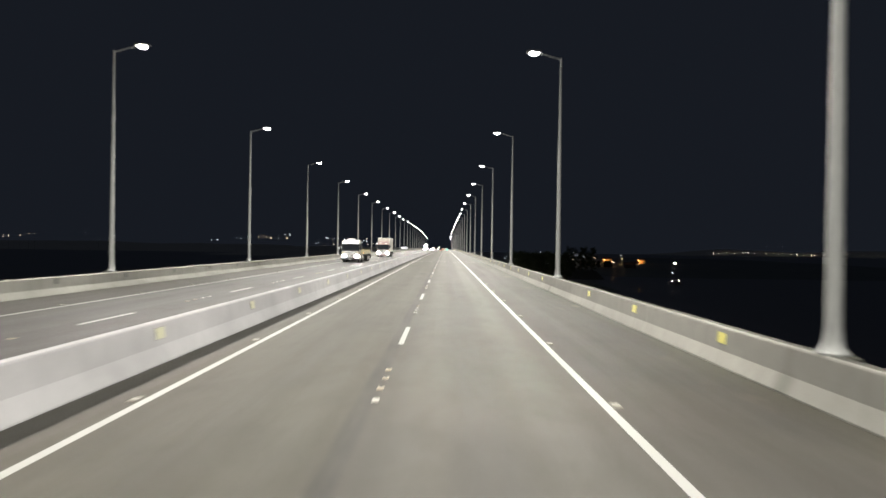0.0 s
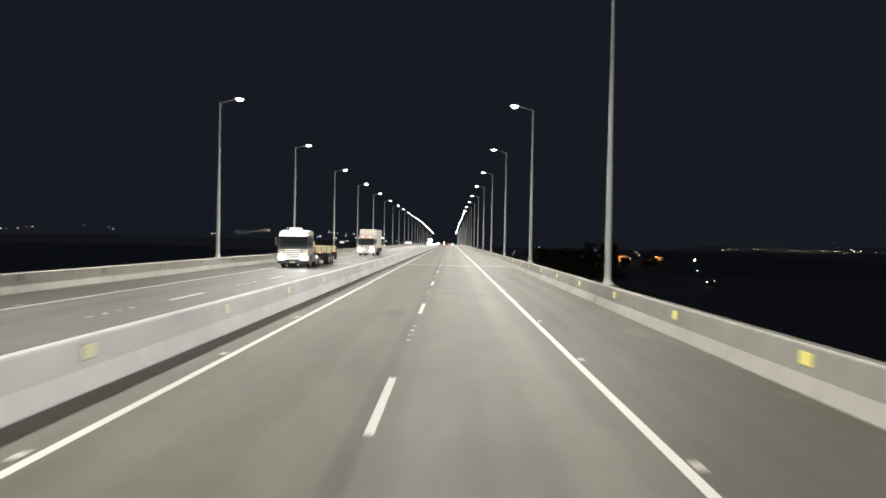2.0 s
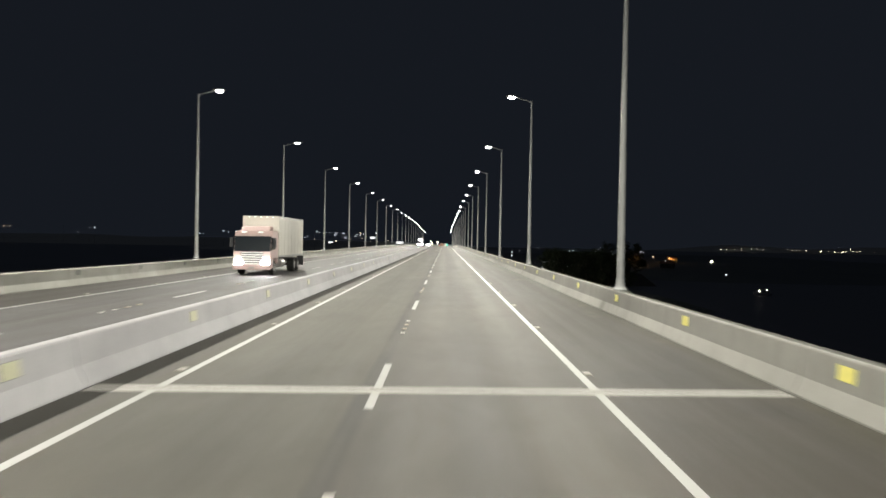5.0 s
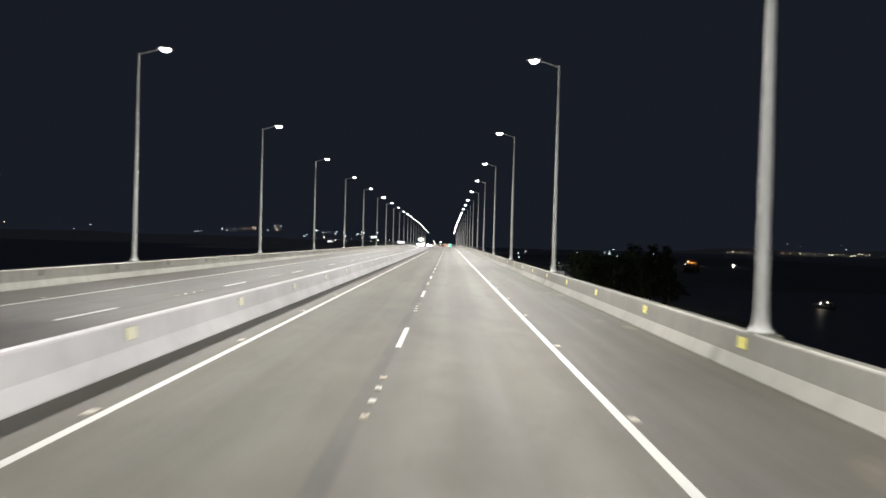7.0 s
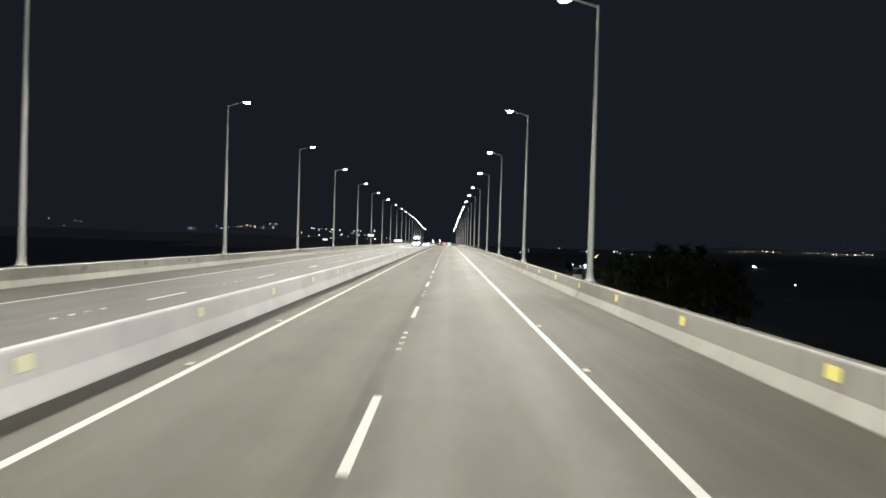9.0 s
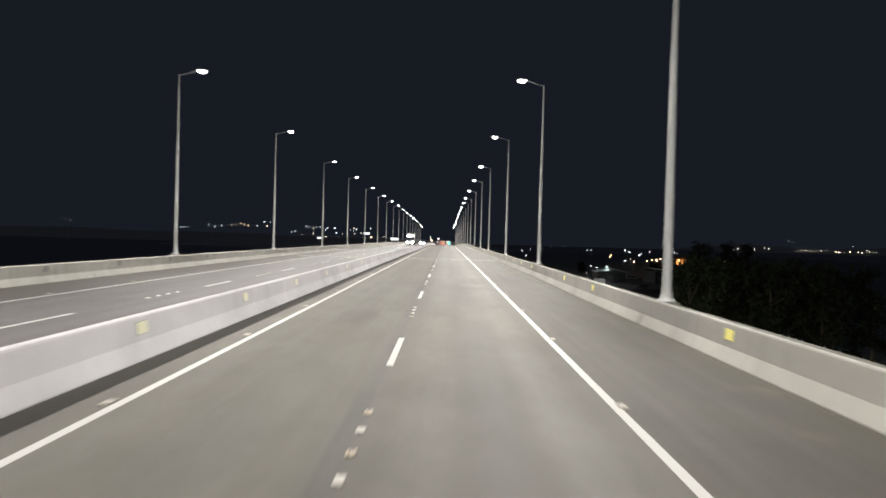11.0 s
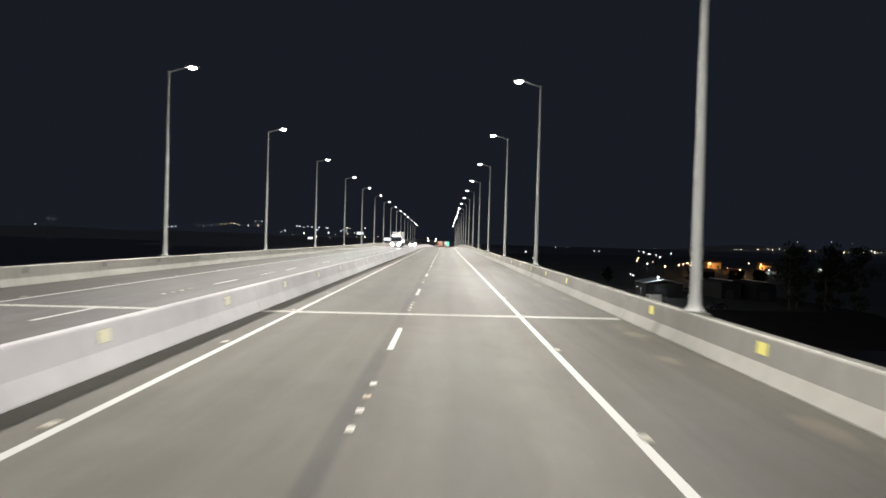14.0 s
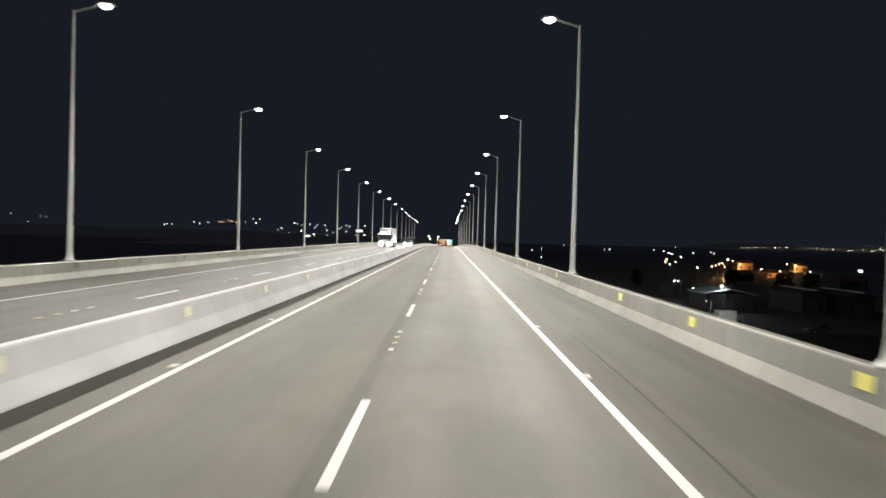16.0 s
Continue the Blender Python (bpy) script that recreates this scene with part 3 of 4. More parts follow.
        for s in (-1, 1):
            bm = box(bmesh.new(), (s * 0.62, 0.0, h - 0.3), (0.62, 0.05, 0.07), 0.02, 2)
            part("visor_lamp", bm, SIGN_BRIGHT, root, "lit white lamp bar on the visor")
        bm = box(bmesh.new(), (0, 1.0, h + 0.2), (0.95, 0.7, 0.22), 0.08, 3)
        smooth(part("roof_unit", bm, CAB_WHITE, root, "white roof cooling unit"), 40)
        bm = prism(bmesh.new(), [(0.3, h - 0.2), (0.55, h + 0.02), (0.9, h + 0.1), (2.0, h + 0.1), (2.1, h - 0.2)], "x", -1.18, 1.18)
        bmesh.ops.bevel(bm, geom=list(bm.edges), offset=0.12, segments=3, affect="EDGES", clamp_overlap=True)
        smooth(part("roof_dome", bm, CAB_WHITE, root, "rounded white roof cap"), 50)
    if visor:
        wheel(root, -1.02, 1.3)
        wheel(root, 1.02, 1.3)
        return
    bm = prism(bmesh.new(), [(0.75, h), (1.05, h + 0.3), (1.9, h + 0.36), (2.05, h + 0.02)], "x", -0.95, 0.95)
    bmesh.ops.bevel(bm, geom=list(bm.edges), offset=0.06, segments=2, affect="EDGES", clamp_overlap=True)
    smooth(part("roof_fairing", bm, paint, root), 40)
    wheel(root, -1.02, 1.3)
    wheel(root, 1.02, 1.3)


def running_gear(root, length, axles):
    bm = bmesh.new()
    for s in (-1, 1):
        box(bm, (s * 0.42, length / 2 + 0.8, 0.88), (0.1, length - 1.6, 0.26), 0.015)
    for i in range(6):
        box(bm, (0, 2.4 + (length - 3.2) * i / 5, 0.86), (0.9, 0.1, 0.16))
    part("chassis", bm, CHASSIS, root)
    for y in axles:
        wheel(root, -0.98, y, 0.5, 0.5)
        wheel(root, 0.98, y, 0.5, 0.5)
        for s in (-1, 1):
            bm = bmesh.new()
            tube(bm, (s * 0.7, y, 0.5), (s * 0.1, y, 0.5), 0.08, 0.08, 8)
            part("axle", bm, CHASSIS, root)
    bm = bmesh.new()
    tube(bm, (1.0, 3.0, 0.75), (1.0, 4.2, 0.75), 0.3, 0.3, 20)
    smooth(part("fuel_tank", bm, RIM, root), 40)
    bm = bmesh.new()
    box(bm, (-1.0, 3.6, 0.75), (0.5, 1.1, 0.5), 0.04)
    part("tool_box", bm, CHASSIS, root)
    for s in (-1, 1):
        bm = box(bmesh.new(), (s * 1.05, length - 0.02, 0.95), (0.3, 0.06, 0.14), 0.02)
        part("tail_light", bm, TAIL, root)
        bm = box(bmesh.new(), (s * 1.08, length - 0.2, 0.74), (0.5, 0.02, 0.74))
        part("mud_flap", bm, DARK, root)
    bm = box(bmesh.new(), (0, length - 0.1, 0.55), (2.3, 0.1, 0.12), 0.02)
    part("underrun_bar", bm, RIM, root)


def headlight_beams(root, watts):
    for s in (-1, 1):
        data = bpy.data.lights.new("headlight_beam", "SPOT")
        data.energy, data.color, data.shadow_soft_size = watts, (1.0, 0.93, 0.92), 0.08
        data.spot_size, data.spot_blend = radians(64), 1.0
        lamp = new("headlight_beam", data)
        lamp.matrix_basis = root.matrix_basis @ look((s * 0.86, -0.12, 0.82), (s * 1.0, -6.5, 0.0))


def flatbed_truck(m, length=17.4):
    root = thing("flatbed_truck", m, "pale truck with long yellowish flatbed trailer, headlights on", "truck", "vehicles on the bridge")
    truck_cab(root, CAB_PALE, 2.98)
    running_gear(root, length, (3.9, 5.2, length - 4.2, length - 2.95, length - 1.7))
    bm = box(bmesh.new(), (0, (length + 2.7) / 2, 1.24), (2.5, length - 2.7, 0.16), 0.02)
    part("bed", bm, BOARD, root)
    n = 4
    span = (length - 2.8) / n
    for s in (-1, 1):
        for i in range(n):
            for j in range(2):
                bm = box(bmesh.new(), (s * 1.235, 2.75 + span * (i + 0.5), 1.44 + 0.2 * j), (0.04, span - 0.05, 0.185), 0.008)
                part("side_board", bm, BOARD, root)
        for i in range(n + 1):
            bm = box(bmesh.new(), (s * 1.265, 2.75 + span * i, 1.47), (0.05, 0.08, 0.55), 0.01)
            part("stake", bm, CHASSIS, root)
        for i in range(2):
            bm = box(bmesh.new(), (s * 1.262, 5.2 + i * (length - 6.5), 1.22), (0.03, 0.5, 0.09), 0.01)
            part("side_marker", bm, AMBER, root, "small amber marker light")
    for j in range(4):
        bm = box(bmesh.new(), (0, 2.7, 1.44 + 0.2 * j), (2.5, 0.06, 0.185), 0.008)
        part("headboard_plank", bm, BOARD, root)
    for j in range(2):
        bm = box(bmesh.new(), (0, length, 1.44 + 0.2 * j), (2.5, 0.05, 0.185), 0.008)
        part("tailboard_plank", bm, BOARD, root)
    headlight_beams(root, 2400)
    return root


def box_truck(m, length, paint, label, beams=1300, top=3.95, rear=None, glare_lamps=False, skin=None):
    root = thing("box_truck", m, label, "truck", "vehicles on the bridge")
    truck_cab(root, paint, 2.9, False)
    running_gear(root, length, (length - 3.2, length - 1.9))
    mid, span = (length + 2.35) / 2, length - 2.35
    bm = box(bmesh.new(), (0, mid, (top + 1.15) / 2), (2.5, span, top - 1.15), 0.03, 2)
    part("cargo_box", bm, skin or CARGO_SKIN, root, "box body")
    for s in (-1, 1):
        bm = box(bmesh.new(), (s * 1.255, mid, 1.2), (0.03, span, 0.12), 0.006)
        part("side_rail", bm, RIM, root)
        bm = box(bmesh.new(), (s * 1.255, mid, top - 0.06), (0.03, span, 0.1), 0.006)
        part("top_rail", bm, RIM, root)
        for i in range(int(span / 1.2)):
            bm = box(bmesh.new(), (s * 1.256, 2.35 + 0.6 + 1.2 * i, (top + 1.15) / 2), (0.02, 0.05, top - 1.5), 0.004)
            part("panel_rib", bm, CARGO_SKIN, root)
        bm = box(bmesh.new(), (s * 0.63, length + 0.012, (top + 1.15) / 2), (1.2, 0.03, top - 1.3), 0.01)
        part("rear_door", bm, CARGO_SKIN if rear is None else rear[(s + 1) // 2], root)
    for i in range(5):
        bm = box(bmesh.new(), (-0.8 + 0.4 * i, 2.33, top - 0.06), (0.1, 0.05, 0.05), 0.01)
        part("marker_light", bm, SIGN_WHITE, root)
    if glare_lamps:
        # lamps added on roof and bumper to swell the headlights' glare
        for i in range(6):
            bm = box(bmesh.new(), (-0.75 + 0.3 * i, 0.45, 3.0), (0.22, 0.14, 0.2), 0.05, 2)
            part("roof_glare_lamp", bm, HEADLIGHT, root, "bright lamp added on the roof for glare")
        for s in (-1, 1):
            bm = box(bmesh.new(), (s * 0.75, -0.13, 0.52), (0.36, 0.06, 0.2), 0.04, 2)
            part("bumper_glare_lamp", bm, HEADLIGHT, root, "bright lamp added on the bumper for glare")
    if beams:
        headlight_beams(root, beams)
    return root


def car(m, paint, label, beams=0, group="vehicles on the bridge"):
    root = thing("car", m, label, "car", group)
    bm = prism(bmesh.new(), [(0.05, 0.3), (0.0, 0.5), (0.08, 0.72), (1.05, 0.9), (1.75, 1.42), (3.1, 1.46), (3.9, 0.98), (4.3, 0.92), (4.35, 0.5), (4.3, 0.3)], "x", -0.87, 0.87)
    bmesh.ops.bevel(bm, geom=list(bm.edges), offset=0.07, segments=2, affect="EDGES", clamp_overlap=True)
    smooth(part("body", bm, paint, root), 40)
    bm = prism(bmesh.new(), [(1.13, 0.95), (1.74, 1.4), (1.72, 1.41), (1.08, 0.95)], "x", -0.72, 0.72)
    part("windscreen", bm, GLASS, root)
    bm = prism(bmesh.new(), [(3.14, 1.42), (3.84, 1.0), (3.88, 1.01), (3.16, 1.45)], "x", -0.7, 0.7)
    part("rear_window", bm, GLASS, root)
    for s in (-1, 1):
        bm = prism(bmesh.new(), [(1.35, 0.97), (1.82, 1.35), (3.0, 1.38), (3.5, 1.0)], "x", s * 0.862, s * 0.878)
        part("side_window", bm, GLASS, root)
        bm = box(bmesh.new(), (s * 0.62, 0.02, 0.64), (0.44, 0.12, 0.26), 0.05, 3)
        part("headlight", bm, HEADLIGHT if beams else GLASS, root)
        bm = box(bmesh.new(), (s * 0.66, 4.32, 0.78), (0.3, 0.08, 0.16), 0.02)
        part("tail_light", bm, TAIL if group else TAIL_OFF, root)
        bm = box(bmesh.new(), (s * 0.96, 1.3, 0.98), (0.18, 0.1, 0.13), 0.03)
        part("mirror", bm, paint, root)
        wheel(root, s * 0.76, 0.85, 0.31, 0.2)
        wheel(root, s * 0.76, 3.45, 0.31, 0.2)
    bm = box(bmesh.new(), (0, 4.36, 0.62), (0.42, 0.012, 0.1))
    part("blank_plate", bm, RIM, root)
    if beams:
        headlight_beams(root, beams)
    return root


def on_road(x, y, turn=0.0):
    return pose(x, y, deck(y + 4) + 0.004, pitch_at(y + 4), 0, turn)


flatbed_truck(on_road(-11.7, 102.5), 14.8)
box_truck(on_road(-11.5, 153.5), 11.0, CAB_GLARE_PINK, "truck with a pale cab tinted pink for glare and a tall pale box body, headlights on")
box_truck(on_road(-11.2, 482.0), 14.0, CAB_DULL, "dull grey box truck with glaring headlights and lamps added for glare", 9000, glare_lamps=True, skin=CAB_DULL)
car(on_road(-7.9, 505.0), CAB_WHITE, "pale oncoming car with very bright headlights", 9000)
box_truck(on_road(2.2, 690.0, 180), 9.0, CAB_WHITE, "box truck with a teal rear door given its own glow and a pale one", 0, 3.3, (GLOW_TEAL, CARGO_SKIN))
box_truck(on_road(-1.2, 686.0, 180), 9.0, CAB_DULL, "box truck with brown rear doors driving ahead", 0, 3.3, (BROWN_DOOR, BROWN_DOOR), skin=BROWN_DOOR)
car(on_road(-1.8, 600.0, 180), CAR_GREY, "dark car driving ahead with red tail lights on")

# ---- far lights and houses ----
WARM = glowing("far_light_warm", (1.0, 0.8, 0.58), 5.0)
WARM_BRIGHT = glowing("far_light_warm_white", (1.0, 0.88, 0.72), 12.0)
CANOPY_WHITE = glowing("lit_fascia", (0.95, 0.97, 1.0), 2.0)
COOL = glowing("far_light_cool", (0.88, 0.94, 1.0), 5.0)
ORANGE = glowing("far_light_sodium", (1.0, 0.66, 0.4), 9.0)
WALL_PALE = plain("stucco_wall", (0.6, 0.58, 0.54), 0.8, 0.0, 0.12, 0.6)
WALL_OCHRE = plain("ochre_wall", (0.5, 0.36, 0.2), 0.8, 0.0, 0.15, 0.6)
ROOF = plain("tiled_roof", (0.16, 0.09, 0.06), 0.85, 0.0, 0.25, 1.2)
DARK_WALL = plain("dark_grey_wall", (0.014, 0.014, 0.015), 0.85, 0.0, 0.15, 0.6)


GROUND = -12.6


def far_lamp(x, y, z, size, mat, label, group, foot):
    """A lit lamp far off: a globe on a thin post."""
    root = thing("far_lamp", pose(x, y, z), label, "lamp", group)
    part("post", tube(bmesh.new(), (0, 0, foot - z), (0, 0, 0), 0.12, 0.08, 6), CHASSIS, root)
    bm = bmesh.new()
    bmesh.ops.create_icosphere(bm, subdivisions=2, radius=size)
    part("globe", bm, mat, root, "glowing lamp globe")
    return root


def lamp_row(rows, size, mat, label, group, foot=None):
    for x, y, z, s in rows:
        far_lamp(x, y, z, size * s, mat, label, group, sea(y) - 1.0 if foot is None else foot)


def hillside(x, z, s):
    """A house light on the slope of the far town: the higher, the farther back."""
    y = 1335.0 + 9.0 * (z + 2.0)
    k = (y - 332.0) / 1018.0
    return (1.15 + (x - 1.15) * k, y, 2.6 + (z - 2.6) * k, s * k)


TOWN = "lights of the far town"
lamp_row([hillside(*r) for r in ((-227, 4.5, 0.7), (-222, 7, 0.9), (-205, 14, 1.0), (-201, 13.5, 0.8), (-190, 13, 0.6), (-184, 13, 0.7), (-177, 9, 0.9), (-174, 12.7, 0.8), (-163, 12, 1.1), (-161, 5.5, 1.2), (-160, -1.4, 0.6), (-144, 8.2, 0.7), (-141, 10.6, 0.7), (-136, 9.2, 0.7), (-131, 11.6, 0.8), (-110, 12.9, 0.9))],
         0.64, COOL, "white house light on the dark far hillside", TOWN)
lamp_row([hillside(*r) for r in ((-195, 11.4, 0.8), (-195.5, 3.8, 1.3), (-178, -0.3, 1.4), (-135, 13, 0.9), (-134.7, 4.7, 0.9), (-110.3, 0.8, 1.4), (-92, 2, 0.7), (-212, 2, 0.5), (-152, 3, 0.6), (-122, 0, 0.6), (-125, 6.5, 0.6))],
         0.64, WARM, "warm house light on the dark far hillside", TOWN)
WEST = "lights of the western shore"
lamp_row([(-399.3, 1890, 27.3, 1.0), (-385.3, 1890, 26.5, 1.0), (-414.2, 1890, 17.6, 0.8), (-520.3, 1890, 17.1, 0.8), (-508.5, 1890, 13.9, 0.9), (-492.3, 1890, 16.6, 0.7), (-581.9, 1890, 10.7, 0.9), (-576.1, 1890, 10.9, 0.9), (-567, 1890, 11.5, 0.7), (-824.8, 1890, 19.3, 0.8), (-898.5, 1890, 24.3, 0.6), (-864, 1890, 8.7, 0.7), (-838, 1890, 21.5, 0.7)],
         0.82, COOL, "white lamp on the far western shore", WEST)
lamp_row([(-450.5, 1890, 22.4, 0.9), (-443.4, 1890, 20.3, 1.0), (-434.1, 1890, 18.2, 0.9), (-393.3, 1890, 18.1, 1.3), (-1024, 1890, 20, 1.0), (-1039, 1890, 18.8, 0.8), (-1061, 1890, 15, 0.9), (-1089, 1890, 14, 1.0), (-1103, 1890, 13.5, 0.9), (-463, 1890, 18.8, 0.7), (-471, 1890, 18.6, 0.7)],
         0.76, ORANGE, "orange lamp on the far western shore", WEST)
EAST = "lights of the eastern shore"
lamp_row([(1364, 3850, -13.7, 1.0), (1392, 3850, -13.1, 1.1), (1431, 3850, -13.5, 0.7), (1470, 3850, -12, 0.9), (1518, 3850, -9, 1.1), (1540, 3850, -9, 1.0), (1572, 3850, -9.5, 0.8), (1690, 3850, -12.4, 0.7), (1716, 3850, -11.7, 0.9), (1738, 3850, -12.2, 0.9), (1786, 3850, -12.5, 1.0), (1860, 3850, -15, 1.3), (1874, 3850, -16, 1.3), (1925, 3850, -14, 1.1), (1965, 3850, -15.4, 1.2), (1983, 3850, -15.1, 0.9), (2018, 3850, -11.5, 1.2), (2050, 3850, -11, 0.9), (2004, 3850, -3, 1.1)],
         1.2, WARM_BRIGHT, "warm white lamp along the far eastern shore", EAST)
lamp_row([(1600 + 37 * i + 9 * math.sin(5.1 * i), 3850, -12.2 - 0.12 * i + 0.8 * math.sin(2.3 * i), 0.55 + 0.3 * abs(math.sin(1.7 * i))) for i in range(22)],
         0.95, WARM, "faint warm lamp along the far eastern shore", EAST)
lamp_row([(1645, 3880, 29.2, 0.7), (1668, 3880, 29, 0.6), (1832, 3880, 33, 0.6), (1928, 3880, 31, 0.6), (1956, 3880, 12, 0.9), (1730, 3880, 30, 0.5)],
         0.95, COOL, "faint white lamp on the far eastern slope", EAST)
SHORE = "lamps of the shore village"
lamp_row([(151.6, 820, -6.9, 1.3), (143.6, 820, -4.6, 1.1), (140.3, 820, -3.6, 1.0), (145.4, 822, -5.0, 1.0), (148, 820, -0.9, 0.6), (159.5, 820, -4.2, 0.9), (183, 1000, -4.6, 0.9), (233, 1000, -5.8, 0.9), (236, 1000, -6.7, 0.8), (124.4, 751, -9.7, 1.2), (61.7, 533, -7.7, 0.65), (75.4, 560, -11.2, 0.8), (198, 995, -8, 0.9), (98.7, 1200, -11.2, 1.6), (71.9, 900, -11.3, 1.1), (109, 1200, -9, 1.1), (146, 1280, -5.2, 1.0), (187, 1200, -8.2, 1.4), (181, 1200, -8.3, 1.0), (162.5, 1280, -4.8, 0.8)],
         0.34, COOL, "white lamp on a post in the shore village", SHORE, GROUND)
lamp_row([(103, 640, -7.6, 1.1), (114, 655, -7.4, 0.8), (120.3, 668, -7.3, 0.8), (126.1, 680, -7.0, 0.9), (132, 692, -6.9, 0.9), (139.2, 705, -5.2, 1.4), (89.2, 637, -5.4, 0.9), (91, 642, -4.5, 0.8), (130, 760, -8.8, 0.7)],
         0.32, ORANGE, "orange street lamp on a post in the shore village", SHORE, GROUND)
AHEAD = "lamps beyond the end of the bridge"
lamp_row([(-15.2, 1000, 1.9, 0.7), (-7.2, 1000, 1.2, 0.9), (-7.6, 1000, -1.3, 0.7)], 0.55, WARM_BRIGHT, "warm white lamp beyond the end of the bridge", AHEAD, GROUND)
lamp_row([(-14.1, 1000, -0.5, 1.0)], 0.8, WARM, "warm lamp beyond the end of the bridge", AHEAD, GROUND)


def lit_canopy(x, y, z, w, h, label, foot):
    """A roofed forecourt with a bright fascia, on four posts."""
    root = thing("lit_canopy", pose(x, y, z), label, "canopy", "lit canopies in the distance")
    part("roof", box(bmesh.new(), (0, 3, h / 2), (w, 7, h), 0.15), CAB_WHITE, root)
    part("fascia", box(bmesh.new(), (0, -0.56, h / 2), (w - 0.2, 0.1, h - 0.2), 0.03), CANOPY_WHITE, root, "glowing white fascia")
    for sx in (-1, 1):
        for yy in (0.5, 5.5):
            part("post", tube(bmesh.new(), (sx * w * 0.42, yy, foot - z), (sx * w * 0.42, yy, 0.05), 0.2, 0.2, 10), CAB_DULL, root)
    return root


lit_canopy(-117.5, 1352, 4.4, 8.5, 3.0, "brightly lit white forecourt canopy in the far town", -15.5)
lit_canopy(-55.2, 1050, -1.6, 8.8, 2.6, "bright white lit canopy beside the end of the bridge", -15.0)
lit_canopy(-186, 1345, -3.8, 7.0, 2.2, "lit white canopy in the far town", -16.5)



def house(x, y, w, d, h, wall, label, turn=0.0, lit=False):
    root = thing("house", pose(x, y, GROUND, 0, 0, turn), label, "house", "houses on the shore")
    part("wall", box(bmesh.new(), (0, 0, h / 2), (w, d, h), 0.03), wall, root)
    bm = prism(bmesh.new(), [(-d / 2 - 0.4, h - 0.05), (0, h + d * 0.22), (d / 2 + 0.4, h - 0.05), (d / 2 + 0.4, h - 0.2), (0, h + d * 0.22 - 0.18), (-d / 2 - 0.4, h - 0.2)], "x", -w / 2 - 0.4, w / 2 + 0.4)
    part("roof", bm, ROOF, root)
    for i in range(max(2, int(w / 3))):
        x0 = -w / 2 + w * (i + 0.5) / max(2, int(w / 3))
        win = part("window", box(bmesh.new(), (x0, -d / 2 - 0.01, h * 0.55), (1.1, 0.08, 1.0), 0.01), GLASS, root)
        part("frame", box(bmesh.new(), (x0, -d / 2 - 0.03, h * 0.55 - 0.56), (1.3, 0.14, 0.1), 0.01), wall, win)
    part("door", box(bmesh.new(), (w * 0.32, -d / 2 - 0.02, 1.05), (0.95, 0.08, 2.1), 0.01), DARK, root)
    return root


def yard_lamp(x, y, h, mat, watts, color, label="street lamp on a thin post lighting the shore village", globe=0.3, base=GROUND):
    root = thing("yard_lamp", pose(x, y, base), label, "street lamp", "lamps on the shore")
    part("pole", tube(bmesh.new(), (0, 0, -1.6), (0, 0, h), 0.08, 0.05, 8), CHASSIS, root)
    part("arm", tube(bmesh.new(), (0, 0, h - 0.05), (-0.9, -0.4, h + 0.1), 0.035, 0.03, 8), CHASSIS, root)
    bm = bmesh.new()
    bmesh.ops.create_uvsphere(bm, u_segments=12, v_segments=8, radius=globe, matrix=Matrix.Translation((-0.9, -0.4, h)))
    part("globe", bm, mat, root, "glowing lamp globe")
    if watts:
        data = bpy.data.lights.new("yard_light", "POINT")
        data.energy, data.color, data.shadow_soft_size = watts, color, 0.3
        lamp = new("yard_light", data)
        lamp.location = (x - 0.9, y - 0.4, base + h - 0.4)
    return root


SODIUM, DAY = (1.0, 0.5, 0.18), (0.85, 0.95, 1.0)


def parked_van(m):
    root = thing("van", m, "white box van parked under a lamp on the shore", "van")
    body = part("cargo_box", box(bmesh.new(), (0, 0.2, 1.25), (3.0, 1.9, 1.7), 0.06, 2), WALL_PALE, root)
    part("rear_door", box(bmesh.new(), (-1.51, 0.2, 1.25), (0.03, 1.7, 1.5), 0.01), CAB_PALE, body)
    part("cab", box(bmesh.new(), (2.2, 0.2, 1.0), (1.3, 1.8, 1.3), 0.12, 2), CAR_GREY, root, "dark grey cab")
    part("windscreen", box(bmesh.new(), (2.84, 0.2, 1.3), (0.04, 1.5, 0.5), 0.01), GLASS, root)
    for x in (-0.9, 2.0):
        for y in (-0.6, 1.0):
            bm = tube(bmesh.new(), (x, y - 0.11, 0.34), (x, y + 0.11, 0.34), 0.34, 0.34, 20)
            part("wheel", bm, TYRE, root)
    return root


YARD = -10.6
bm = prism(bmesh.new(), [(416, SEA - 1), (446, YARD), (512, YARD), (532, SEA - 1)], "x", 36, 90)
tagged(part("pavement_yard", bm, plain("yard_gravel", (0.016, 0.015, 0.014), 0.9, 0.0, 0.3, 0.4)), "dark paved yard on the shore below the bridge", "yard", kind="structure")


